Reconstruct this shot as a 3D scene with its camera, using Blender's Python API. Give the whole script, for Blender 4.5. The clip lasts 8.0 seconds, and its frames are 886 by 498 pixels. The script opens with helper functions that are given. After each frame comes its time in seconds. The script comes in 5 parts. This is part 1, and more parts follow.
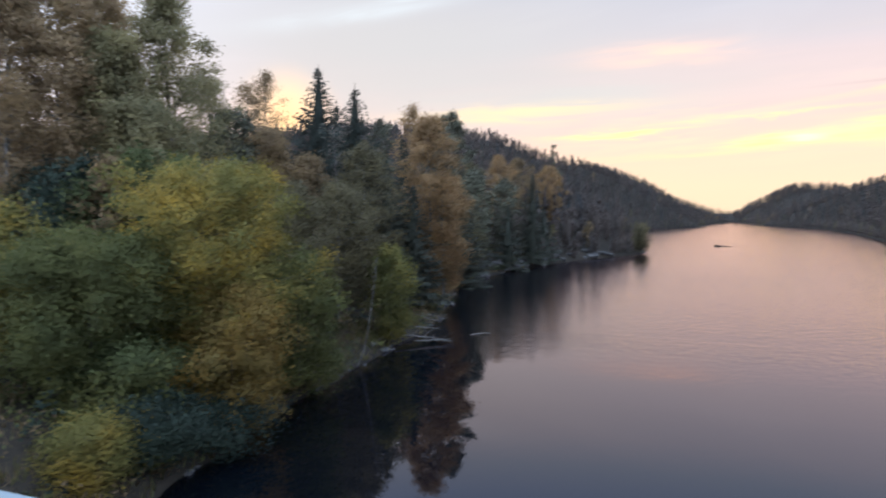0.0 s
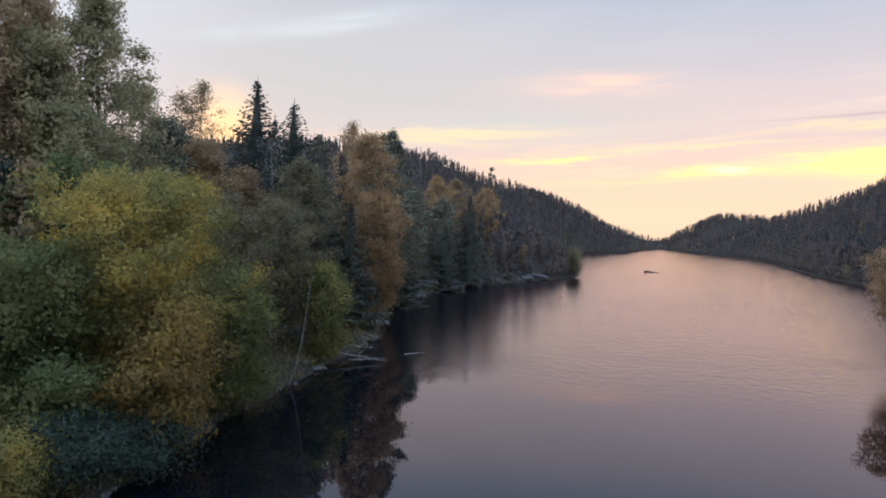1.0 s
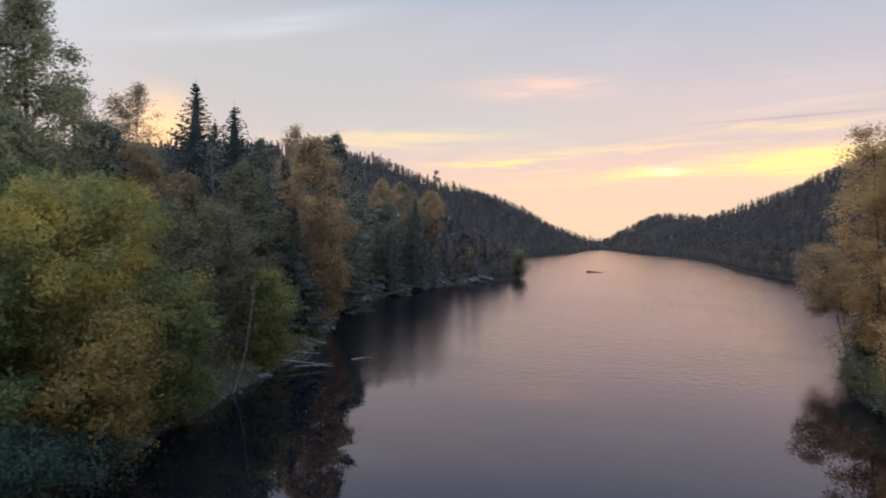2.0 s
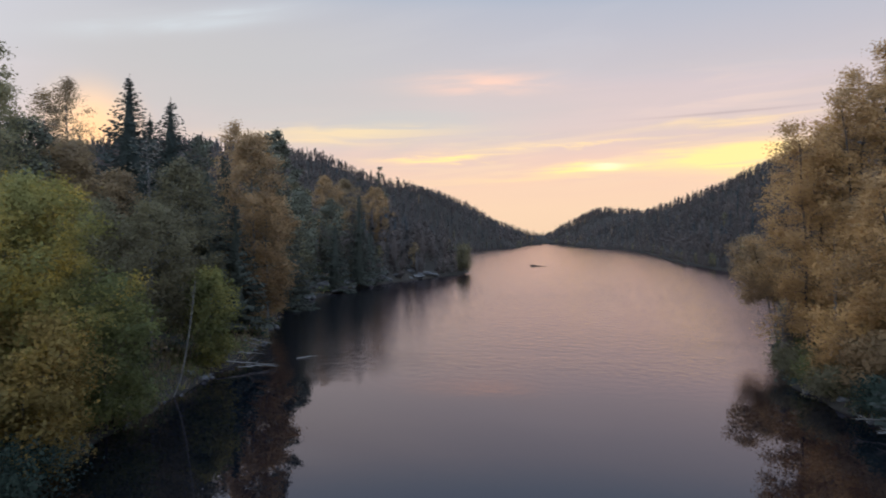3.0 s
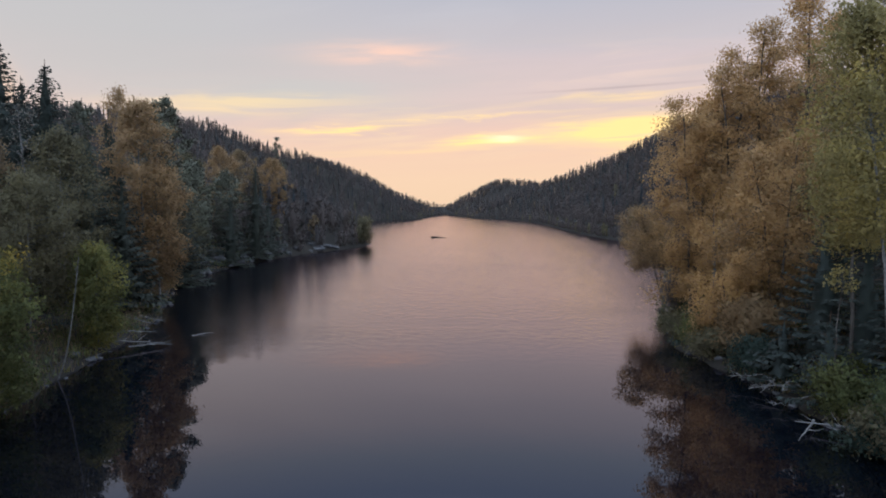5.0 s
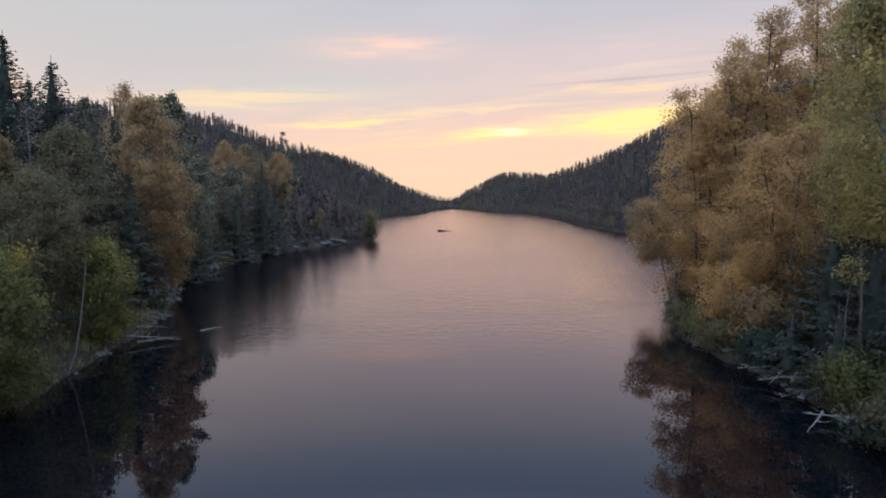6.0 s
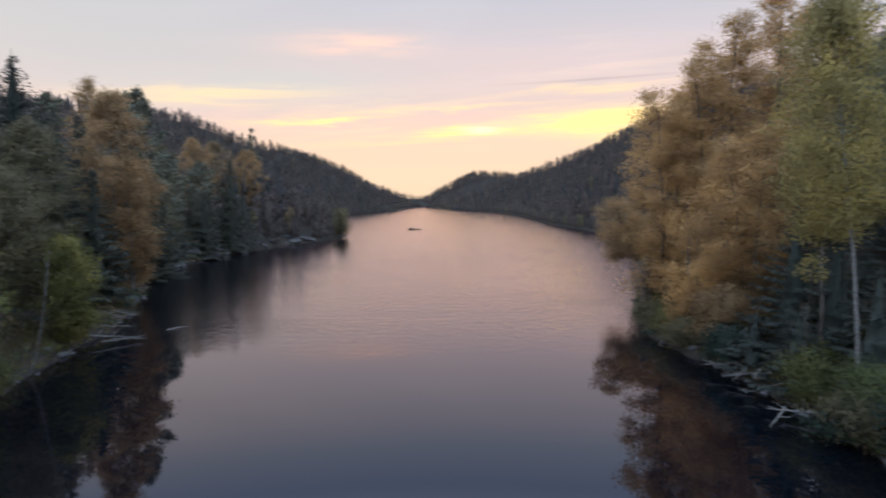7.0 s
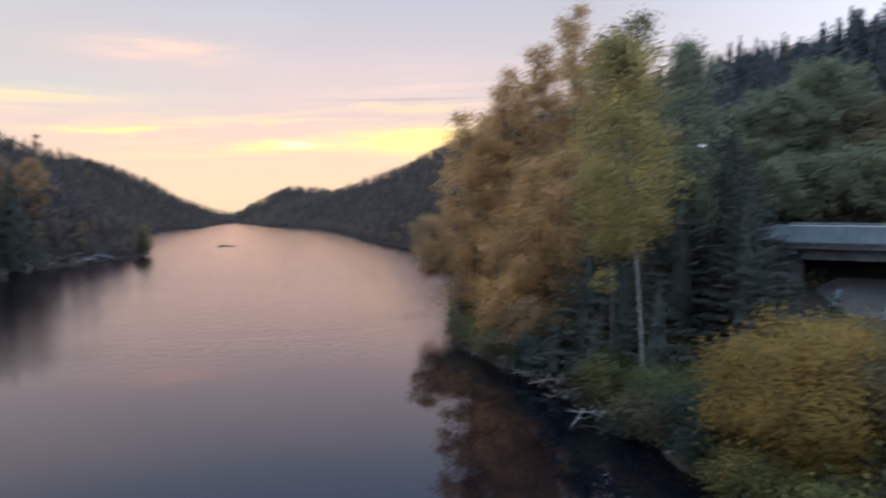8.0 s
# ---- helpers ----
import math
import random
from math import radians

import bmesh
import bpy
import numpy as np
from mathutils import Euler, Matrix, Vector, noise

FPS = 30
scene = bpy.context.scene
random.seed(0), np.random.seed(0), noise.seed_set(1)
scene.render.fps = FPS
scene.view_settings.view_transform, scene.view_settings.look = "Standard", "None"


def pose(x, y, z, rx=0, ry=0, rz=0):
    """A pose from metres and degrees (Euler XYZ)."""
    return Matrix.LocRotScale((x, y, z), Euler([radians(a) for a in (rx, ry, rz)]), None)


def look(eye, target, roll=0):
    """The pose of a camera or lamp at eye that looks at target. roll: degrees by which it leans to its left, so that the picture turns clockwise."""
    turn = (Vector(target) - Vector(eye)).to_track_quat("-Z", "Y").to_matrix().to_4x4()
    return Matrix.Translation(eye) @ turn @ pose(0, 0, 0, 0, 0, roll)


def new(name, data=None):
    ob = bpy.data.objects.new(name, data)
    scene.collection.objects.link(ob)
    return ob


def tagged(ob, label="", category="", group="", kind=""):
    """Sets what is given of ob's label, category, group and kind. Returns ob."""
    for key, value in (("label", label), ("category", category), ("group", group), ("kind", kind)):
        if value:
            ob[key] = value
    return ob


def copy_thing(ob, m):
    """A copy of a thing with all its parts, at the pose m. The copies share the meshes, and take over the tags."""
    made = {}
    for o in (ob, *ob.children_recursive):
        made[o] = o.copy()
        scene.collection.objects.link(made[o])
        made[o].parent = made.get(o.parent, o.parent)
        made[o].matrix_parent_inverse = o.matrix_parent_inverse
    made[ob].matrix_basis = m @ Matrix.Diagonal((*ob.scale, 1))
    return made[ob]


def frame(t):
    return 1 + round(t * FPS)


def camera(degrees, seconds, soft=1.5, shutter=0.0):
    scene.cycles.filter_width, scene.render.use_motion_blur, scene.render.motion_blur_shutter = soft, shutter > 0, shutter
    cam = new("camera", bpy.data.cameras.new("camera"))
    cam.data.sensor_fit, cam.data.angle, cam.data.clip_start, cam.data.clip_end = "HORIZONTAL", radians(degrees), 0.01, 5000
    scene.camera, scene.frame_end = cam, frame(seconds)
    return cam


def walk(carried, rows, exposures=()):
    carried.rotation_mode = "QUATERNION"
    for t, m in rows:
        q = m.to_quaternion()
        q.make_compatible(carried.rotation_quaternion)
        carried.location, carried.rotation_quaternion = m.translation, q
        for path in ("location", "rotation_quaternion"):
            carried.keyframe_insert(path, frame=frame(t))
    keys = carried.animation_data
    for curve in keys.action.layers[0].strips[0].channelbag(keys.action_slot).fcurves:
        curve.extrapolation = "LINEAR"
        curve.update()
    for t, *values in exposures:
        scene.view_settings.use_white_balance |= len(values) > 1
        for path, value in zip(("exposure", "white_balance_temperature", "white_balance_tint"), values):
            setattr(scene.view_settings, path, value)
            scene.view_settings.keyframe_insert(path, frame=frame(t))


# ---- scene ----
# Camera: it stands on a bridge, nine metres over the water, and turns to the right.
cam = camera(64.5, 8.0, soft=1.8, shutter=0.7)
EYE = (0.0, 0.0, 9.0)
ROWS = [
    (0.0, 87.00, -0.10, 21.45),
    (0.5, 88.07, -1.61, 17.44),
    (1.0, 88.67, -1.92, 16.35),
    (1.5, 88.74, -1.35, 14.49),
    (2.0, 89.04, -1.10, 11.91),
    (3.5, 88.44, 0.04, 4.99),
    (4.0, 87.87, 0.19, 2.47),
    (4.5, 87.10, 0.00, 0.80),
    (5.0, 86.51, -0.07, -0.67),
    (6.5, 85.92, 0.49, 0.02),
    (7.0, 85.84, 0.09, -2.56),
    (7.5, 85.82, -0.10, -9.62),
    (8.0, 87.23, -0.45, -17.41),
]
LIGHTER = [(0.0, 0.42), (0.5, 0.36), (1.0, 0.26), (1.5, 0.16), (2.0, 0.10), (3.5, 0.02), (5.0, 0.0), (6.5, 0.16), (7.0, 0.22), (7.5, 0.24), (8.0, 0.24)]
walk(cam, [(t, pose(*EYE, rx, ry, rz)) for t, rx, ry, rz in ROWS], LIGHTER)

# ---- world, sun ----
SUNSET = radians(-34)  # bearing of the set sun, from the lake's axis, clockwise positive


def nodes_of(tree):
    tree.nodes.clear()

    def node(kind, **values):
        n = tree.nodes.new(kind)
        for key, v in values.items():
            n.inputs[key.replace("_", " ")].default_value = v
        return n

    def math_node(op, a, b=None, clamp=False):
        n = tree.nodes.new("ShaderNodeMath")
        n.operation, n.use_clamp = op, clamp
        for i, v in enumerate((a, b)):
            if v is None:
                continue
            if isinstance(v, (int, float)):
                n.inputs[i].default_value = v
            else:
                tree.links.new(v, n.inputs[i])
        return n.outputs[0]

    def ramp(fac, stops, smooth=False):
        n = tree.nodes.new("ShaderNodeValToRGB")
        n.color_ramp.interpolation = "EASE" if smooth else "LINEAR"
        el = n.color_ramp.elements
        while len(el) < len(stops):
            el.new(0.5)
        for e, (p, c) in zip(el, stops):
            e.position, e.color = p, (*c, 1) if len(c) == 3 else c
        tree.links.new(fac, n.inputs[0])
        return n.outputs[0]

    def mix(fac, a, b, blend="MIX"):
        n = tree.nodes.new("ShaderNodeMix")
        n.data_type, n.blend_type = "RGBA", blend
        for i, v in ((0, fac), (6, a), (7, b)):
            if isinstance(v, (int, float)):
                n.inputs[i].default_value = v
            elif isinstance(v, tuple):
                n.inputs[i].default_value = (*v, 1)
            else:
                tree.links.new(v, n.inputs[i])
        return n.outputs[2]

    return node, math_node, ramp, mix, tree.links.new


def build_world():
    world = bpy.data.worlds.new("evening_sky")
    scene.world = world
    world.use_nodes = True
    tree = world.node_tree
    node, m, ramp, mix, link = nodes_of(tree)
    way = node("ShaderNodeTexCoord").outputs["Generated"]
    xyz = node("ShaderNodeSeparateXYZ")
    link(way, xyz.inputs[0])
    x, y, z = xyz.outputs
    up = m("MAXIMUM", z, 0.0)
    # warm side round the sunset and cool side opposite
    toward = m("ADD", m("MULTIPLY", x, math.sin(radians(0))), m("MULTIPLY", y, math.cos(radians(0))))
    warm_side = m("MULTIPLY_ADD", toward, 0.5)
    tree.nodes[-1].inputs[2].default_value = 0.5
    warm = ramp(up, [(0.0, (0.93, 0.665, 0.46)), (0.035, (0.95, 0.675, 0.475)), (0.07, (0.95, 0.655, 0.485)), (0.11, (0.89, 0.625, 0.53)), (0.15, (0.77, 0.605, 0.58)), (0.198, (0.70, 0.585, 0.60)),
                     (0.222, (0.60, 0.560, 0.605)), (0.30, (0.485, 0.51, 0.60)), (0.34, (0.350, 0.450, 0.590)), (0.385, (0.285, 0.405, 0.620)), (0.46, (0.60, 0.74, 1.05)), (0.62, (1.20, 1.48, 2.02)), (1.0, (1.32, 1.68, 2.36))])
    cool = ramp(up, [(0.0, (1.60, 1.78, 2.10)), (0.2, (1.60, 1.84, 2.28)), (0.5, (1.46, 1.76, 2.34)), (1.0, (1.32, 1.68, 2.36))])
    base = mix(ramp(warm_side, [(0.45, (0, 0, 0)), (0.92, (1, 1, 1))]), cool, warm)

    def bump(v, centre, width):
        return m("POWER", 2.718, m("MULTIPLY", -1.0, m("POWER", m("DIVIDE", m("ABSOLUTE", m("SUBTRACT", v, centre)), width), 2.0)))

    def bands(scale, seed, low, high, tilt=0.05, detail=5):
        """Long flat wisps that rise a little to the right."""
        place = node("ShaderNodeCombineXYZ")
        link(m("MULTIPLY", x, scale[0]), place.inputs[0])
        link(m("MULTIPLY", m("SUBTRACT", z, m("MULTIPLY", x, tilt)), scale[1]), place.inputs[1])
        link(m("ADD", m("MULTIPLY", y, scale[0] * 0.4), seed), place.inputs[2])
        n = node("ShaderNodeTexNoise", Scale=1.0, Detail=detail, Roughness=0.55, Distortion=0.7)
        link(place.outputs[0], n.inputs[0])
        return ramp(n.outputs[0], [(low, (0, 0, 0)), (high, (1, 1, 1))], True)

    ahead = m("GREATER_THAN", y, 0.0)
    # grey-lilac sheets, and thin pale gaps high up
    sky = mix(m("MULTIPLY", m("MULTIPLY", bands((3.0, 18), 1.3, 0.40, 0.66), bump(z, 0.155, 0.075)), 0.5), base, (0.62, 0.545, 0.545))
    sky = mix(m("MULTIPLY", m("MULTIPLY", m("MULTIPLY", bump(z, 0.158, 0.034), bump(x, -0.22, 0.25)), m("ADD", 0.55, m("MULTIPLY", bands((2.4, 16), 6.4, 0.40, 0.62), 0.45))), m("MULTIPLY", ahead, 0.95)), sky, (0.655, 0.625, 0.605))
    sky = mix(m("MULTIPLY", m("MULTIPLY", m("MULTIPLY", bump(z, 0.185, 0.026), bump(x, 0.24, 0.14)), bands((4.0, 40), 12.0, 0.42, 0.60, 0.07)), m("MULTIPLY", ahead, 0.5)), sky, (0.92, 0.70, 0.60))
    sky = mix(m("MULTIPLY", m("MULTIPLY", bands((2.2, 12), 4.1, 0.44, 0.68, 0.2), bump(z, 0.25, 0.06)), 0.20), sky, (0.68, 0.66, 0.70))
    sky = mix(m("MULTIPLY", m("MULTIPLY", bump(x, -0.42, 0.32), bump(z, 0.22, 0.095)), m("MULTIPLY", ahead, 0.85)), sky, (0.565, 0.565, 0.575))
    # a pale blue wisp that rises to the right
    wisp = m("SUBTRACT", z, m("MULTIPLY", m("ADD", x, 0.437), 0.20))
    wisp = m("MULTIPLY", m("MULTIPLY", bump(wisp, 0.272, 0.012), bump(x, -0.437, 0.12)), m("ADD", 0.5, m("MULTIPLY", bands((6.0, 40), 15.0, 0.38, 0.62, 0.2), 0.5)))
    sky = mix(m("MULTIPLY", m("MULTIPLY", wisp, ahead), 0.85), sky, (0.68, 0.745, 0.80))
    # lit streaks low over the far end of the lake
    lit = m("MULTIPLY", bump(z, 0.112, 0.040), bump(x, 0.06, 0.30))
    sky = mix(m("MULTIPLY", m("MULTIPLY", m("MULTIPLY", bands((3.4, 50), 2.2, 0.45, 0.62, 0.06), lit), ahead), 0.4), sky, (1.03, 0.78, 0.50))
    ragged = m("ADD", z, m("MULTIPLY", m("SUBTRACT", bands((9.0, 55), 20.0, 0.30, 0.70, 0.05), 0.5), 0.010))
    for cx, cz, wx, wz, amount, seed in ((0.085, 0.0945, 0.066, 0.0066, 1.5, 1.0), (0.25, 0.104, 0.090, 0.0165, 1.6, 3.0), (0.30, 0.085, 0.08, 0.010, 0.7, 4.0), (-0.13, 0.106, 0.075, 0.0050, 1.1, 5.0),
                                         (-0.26, 0.137, 0.14, 0.011, 0.45, 6.0), (0.03, 0.1225, 0.13, 0.0024, 0.5, 7.0), (0.24, 0.148, 0.10, 0.0055, 0.45, 8.0), (0.02, 0.080, 0.16, 0.006, 0.3, 10.0)):
        line = m("SUBTRACT", ragged, m("MULTIPLY", m("SUBTRACT", x, cx), 0.04))
        torn = m("ADD", 0.30, m("MULTIPLY", bands((5.0, 80), seed, 0.36, 0.60, 0.05), 0.70))
        sky = mix(m("MULTIPLY", m("MULTIPLY", m("MULTIPLY", bump(line, cz, wz), bump(x, cx, wx)), torn), m("MULTIPLY", ahead, amount)), sky, (1.25, 0.90, 0.38))
    # its bright heart, and one thin dark streak above
    heart = m("MULTIPLY", bump(m("SUBTRACT", ragged, m("MULTIPLY", x, 0.05)), 0.0915, 0.0048), bump(x, 0.098, 0.024))
    sky = mix(m("MULTIPLY", m("MULTIPLY", heart, ahead), 0.6), sky, (1.35, 1.20, 0.80))
    thin = m("MULTIPLY", bump(m("SUBTRACT", z, m("MULTIPLY", x, 0.035)), 0.1515, 0.0016), bump(x, 0.25, 0.095))
    sky = mix(m("MULTIPLY", m("MULTIPLY", thin, ahead), 0.6), sky, (0.52, 0.42, 0.43))
    # a pink tuft higher up
    tuft = m("MULTIPLY", m("MULTIPLY", bump(z, 0.208, 0.015), bump(x, -0.075, 0.085)), m("ADD", 0.45, bands((5.0, 45), 9.0, 0.40, 0.62)))
    sky = mix(m("MULTIPLY", m("MULTIPLY", tuft, ahead), 0.75), sky, (0.98, 0.67, 0.56))
    # glow of the low sun behind the ridge
    sx, sy = math.sin(SUNSET), math.cos(SUNSET)
    near_sun = m("ADD", m("ADD", m("MULTIPLY", x, sx * 0.9921), m("MULTIPLY", y, sy * 0.9921)), m("MULTIPLY", z, 0.1253))
    glow = ramp(near_sun, [(0.99996, (0, 0, 0)), (0.99999, (1, 1, 1))])
    sky = mix(m("MULTIPLY", m("POWER", glow, 2.4), 0.7), sky, (1.5, 0.88, 0.36))
    air = tree.nodes.new("ShaderNodeTexSky")
    air.sky_type, air.sun_disc = "NISHITA", False
    air.sun_elevation, air.sun_rotation = radians(3), SUNSET
    sky = mix(0.002, sky, air.outputs[0], "ADD")
    back = node("ShaderNodeBackground", Strength=1.0)
    link(sky, back.inputs[0])
    link(back.outputs[0], node("ShaderNodeOutputWorld").inputs[0])


build_world()
sun = new("sun", bpy.data.lights.new("sun", "SUN"))
sun.data.energy, sun.data.angle, sun.data.color = 0.5, radians(12), (1.0, 0.72, 0.45)
sun.matrix_world = look((math.sin(SUNSET) * 400, math.cos(SUNSET) * 400, 60), (0, 0, 5))


# ---- materials ----
def material(name):
    mat = bpy.data.materials.new(name)
    mat.use_nodes = True
    return mat, nodes_of(mat.node_tree)


def leaf_material(name, dark, mid, light, patch=0.55, clear=0.48):
    """Foliage: colour by leaf, by bough and by tree; some light comes through."""
    dark = tuple(a * 0.6 + b * 0.4 for a, b in zip(dark, mid))
    light = tuple(a * 0.8 + b * 0.2 for a, b in zip(light, mid))
    mat, (node, m, ramp, mix, link) = material(name)
    island = node("ShaderNodeNewGeometry").outputs["Random Per Island"]
    bough = node("ShaderNodeTexNoise", Scale=patch, Detail=3, Roughness=0.6)
    link(node("ShaderNodeTexCoord").outputs["Object"], bough.inputs[0])
    who = node("ShaderNodeObjectInfo").outputs["Random"]
    v = m("ADD", m("ADD", 0.095, m("MULTIPLY", island, 0.07)), m("MULTIPLY", m("SUBTRACT", bough.outputs[0], 0.28), 1.6))
    v = m("ADD", v, m("MULTIPLY", m("SUBTRACT", who, 0.5), 0.25))
    col = ramp(v, [(0.08, dark), (0.5, mid), (0.95, light)])
    surf = node("ShaderNodeBsdfPrincipled", Roughness=0.7)
    surf.inputs["Specular IOR Level"].default_value = 0.15
    link(col, surf.inputs["Base Color"])
    thin = node("ShaderNodeBsdfTranslucent")
    link(col, thin.inputs[0])
    both = node("ShaderNodeMixShader")
    both.inputs[0].default_value = clear
    link(surf.outputs[0], both.inputs[1])
    link(thin.outputs[0], both.inputs[2])
    link(both.outputs[0], node("ShaderNodeOutputMaterial").inputs[0])
    return mat


def rough_material(name, a, b, c=None, scale=3.0, fine=40.0, rough=0.85, bump=0.3, stretch=(1, 1, 1), metal=0.0):
    """Two scales of colour variation with fine relief."""
    mat, (node, m, ramp, mix, link) = material(name)
    place = node("ShaderNodeMapping")
    place.inputs["Scale"].default_value = stretch
    link(node("ShaderNodeTexCoord").outputs["Object"], place.inputs[0])
    big = node("ShaderNodeTexNoise", Scale=scale, Detail=5, Roughness=0.6)
    small = node("ShaderNodeTexNoise", Scale=fine, Detail=4, Roughness=0.65)
    link(place.outputs[0], big.inputs[0])
    link(place.outputs[0], small.inputs[0])
    v = m("ADD", m("MULTIPLY", big.outputs[0], 0.65), m("MULTIPLY", small.outputs[0], 0.35))
    col = ramp(v, [(0.36, a), (0.52, b), (0.66, c or b)])
    surf = node("ShaderNodeBsdfPrincipled", Roughness=rough, Metallic=metal)
    link(col, surf.inputs["Base Color"])
    surf.inputs["Specular IOR Level"].default_value = 0.12 if rough >= 0.85 else 0.4
    relief = node("ShaderNodeBump", Strength=bump, Distance=0.05)
    link(v, relief.inputs["Height"])
    link(relief.outputs[0], surf.inputs["Normal"])
    link(surf.outputs[0], node("ShaderNodeOutputMaterial").inputs[0])
    return mat


def birch_bark():
    """White bark with dark bands and scars."""
    mat, (node, m, ramp, mix, link) = material("birch_bark")
    place = node("ShaderNodeMapping")
    place.inputs["Scale"].default_value = (3, 3, 9)
    link(node("ShaderNodeTexCoord").outputs["Object"], place.inputs[0])
    big = node("ShaderNodeTexNoise", Scale=1.6, Detail=6, Roughness=0.7)
    link(place.outputs[0], big.inputs[0])
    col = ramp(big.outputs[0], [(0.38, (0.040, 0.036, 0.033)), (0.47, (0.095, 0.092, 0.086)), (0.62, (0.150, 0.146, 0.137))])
    surf = node("ShaderNodeBsdfPrincipled", Roughness=0.7)
    link(col, surf.inputs["Base Color"])
    link(surf.outputs[0], node("ShaderNodeOutputMaterial").inputs[0])
    return mat


def water_material():
    mat, (node, m, ramp, mix, link) = material("lake_water")
    place = node("ShaderNodeTexCoord").outputs["Object"]
    wide = node("ShaderNodeTexNoise", Scale=0.018, Detail=3, Roughness=0.5, Distortion=0.6)
    link(place, wide.inputs[0])
    xyz = node("ShaderNodeSeparateXYZ")
    link(place, xyz.inputs[0])
    # calm under the shelter of the bridge, ruffled farther out
    reach = m("ADD", m("ADD", xyz.outputs[1], m("MULTIPLY", xyz.outputs[0], 0.06)), m("MULTIPLY", m("SUBTRACT", wide.outputs[0], 0.5), 14.0))
    open_water = ramp(m("DIVIDE", reach, 400.0), [(0.094, (0, 0, 0)), (0.122, (1, 1, 1))], True)
    gusts = node("ShaderNodeTexNoise", Scale=0.045, Detail=3, Roughness=0.6, Distortion=0.8)
    link(place, gusts.inputs[0])
    breeze = m("MULTIPLY", ramp(gusts.outputs[0], [(0.36, (0.62, 0.62, 0.62)), (0.62, (1, 1, 1))], True), open_water)
    swell = node("ShaderNodeTexNoise", Scale=1.1, Detail=2, Roughness=0.5)
    chop = node("ShaderNodeTexNoise", Scale=4.5, Detail=3, Roughness=0.55)
    stretched = node("ShaderNodeMapping")
    stretched.inputs["Scale"].default_value = (1.4, 1.0, 1.0)
    link(place, stretched.inputs[0])
    link(stretched.outputs[0], swell.inputs[0])
    link(stretched.outputs[0], chop.inputs[0])
    # farther out the ripples lean before the breeze, their long faces toward the bridge
    far_out = ramp(m("DIVIDE", xyz.outputs[1], 400.0), [(0.11, (0, 0, 0)), (0.26, (0.65, 0.65, 0.65)), (0.9, (0.55, 0.55, 0.55))])
    ripple = m("FRACT", m("ADD", m("MULTIPLY", xyz.outputs[1], 1.25), m("MULTIPLY", swell.outputs[0], 2.5)))
    lull = m("SUBTRACT", 1.0, m("MULTIPLY", far_out, 0.85))
    height = m("ADD", m("MULTIPLY", swell.outputs[0], m("ADD", m("MULTIPLY", breeze, 0.022), 0.0014)), m("MULTIPLY", chop.outputs[0], m("MULTIPLY", breeze, 0.014)))
    height = m("MULTIPLY", height, lull)
    height = m("ADD", height, m("MULTIPLY", m("MULTIPLY", ripple, far_out), 0.034))
    relief = node("ShaderNodeBump", Strength=1.0, Distance=1.0)
    link(height, relief.inputs["Height"])
    body = node("ShaderNodeBsdfDiffuse")
    body.inputs[0].default_value = (0.0009, 0.0020, 0.0040, 1)
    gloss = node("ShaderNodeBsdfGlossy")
    # Extra pink in the mirrored sky is put into the gloss colour.
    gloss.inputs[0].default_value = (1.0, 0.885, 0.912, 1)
    link(m("MULTIPLY_ADD", breeze, 0.05), gloss.inputs["Roughness"])
    mat.node_tree.nodes[-1].inputs[2].default_value = 0.015
    mirror = node("ShaderNodeFresnel", IOR=1.62)
    both = node("ShaderNodeMixShader")
    for n in (gloss, mirror):
        link(relief.outputs[0], n.inputs["Normal"])
    link(mirror.outputs[0], both.inputs[0])
    link(body.outputs[0], both.inputs[1])
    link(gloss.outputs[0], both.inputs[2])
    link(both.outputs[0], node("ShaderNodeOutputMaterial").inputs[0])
    return mat


LEAF = {}
LEAF["yellow"] = leaf_material("leaves_yellow_olive", (0.054, 0.078, 0.036), (0.205, 0.186, 0.060), (0.680, 0.420, 0.070), patch=0.42)
LEAF["amber"] = leaf_material("leaves_amber", (0.058, 0.074, 0.036), (0.265, 0.182, 0.056), (0.560, 0.310, 0.060), patch=0.6)
LEAF["green"] = leaf_material("leaves_green", (0.046, 0.066, 0.037), (0.098, 0.118, 0.050), (0.200, 0.190, 0.062))
LEAF["lime"] = leaf_material("leaves_yellow_green", (0.091, 0.093, 0.054), (0.265, 0.216, 0.084), (0.497, 0.367, 0.102))
LEAF["orange"] = leaf_material("leaves_orange", (0.173, 0.134, 0.084), (0.446, 0.273, 0.120), (0.640, 0.380, 0.139))
LEAF["tan"] = leaf_material("leaves_tan_brown", (0.144, 0.110, 0.068), (0.320, 0.206, 0.104), (0.510, 0.306, 0.124))
LEAF["rust"] = leaf_material("leaves_rust_brown", (0.104, 0.080, 0.054), (0.198, 0.142, 0.082), (0.310, 0.212, 0.104))
# Brighter copies of rust and olive, the upper bank's light put into colour.
LEAF["brown"] = leaf_material("leaves_lit_rust", (0.160, 0.122, 0.082), (0.285, 0.205, 0.118), (0.410, 0.290, 0.145))
LEAF["lit_olive"] = leaf_material("leaves_lit_olive", (0.105, 0.106, 0.068), (0.205, 0.186, 0.102), (0.320, 0.270, 0.128))
LEAF["olive"] = leaf_material("leaves_dull_olive", (0.075, 0.073, 0.049), (0.148, 0.130, 0.075), (0.246, 0.197, 0.095))
LEAF["sage"] = leaf_material("leaves_dull_sage", (0.080, 0.096, 0.070), (0.150, 0.168, 0.106), (0.225, 0.234, 0.132))
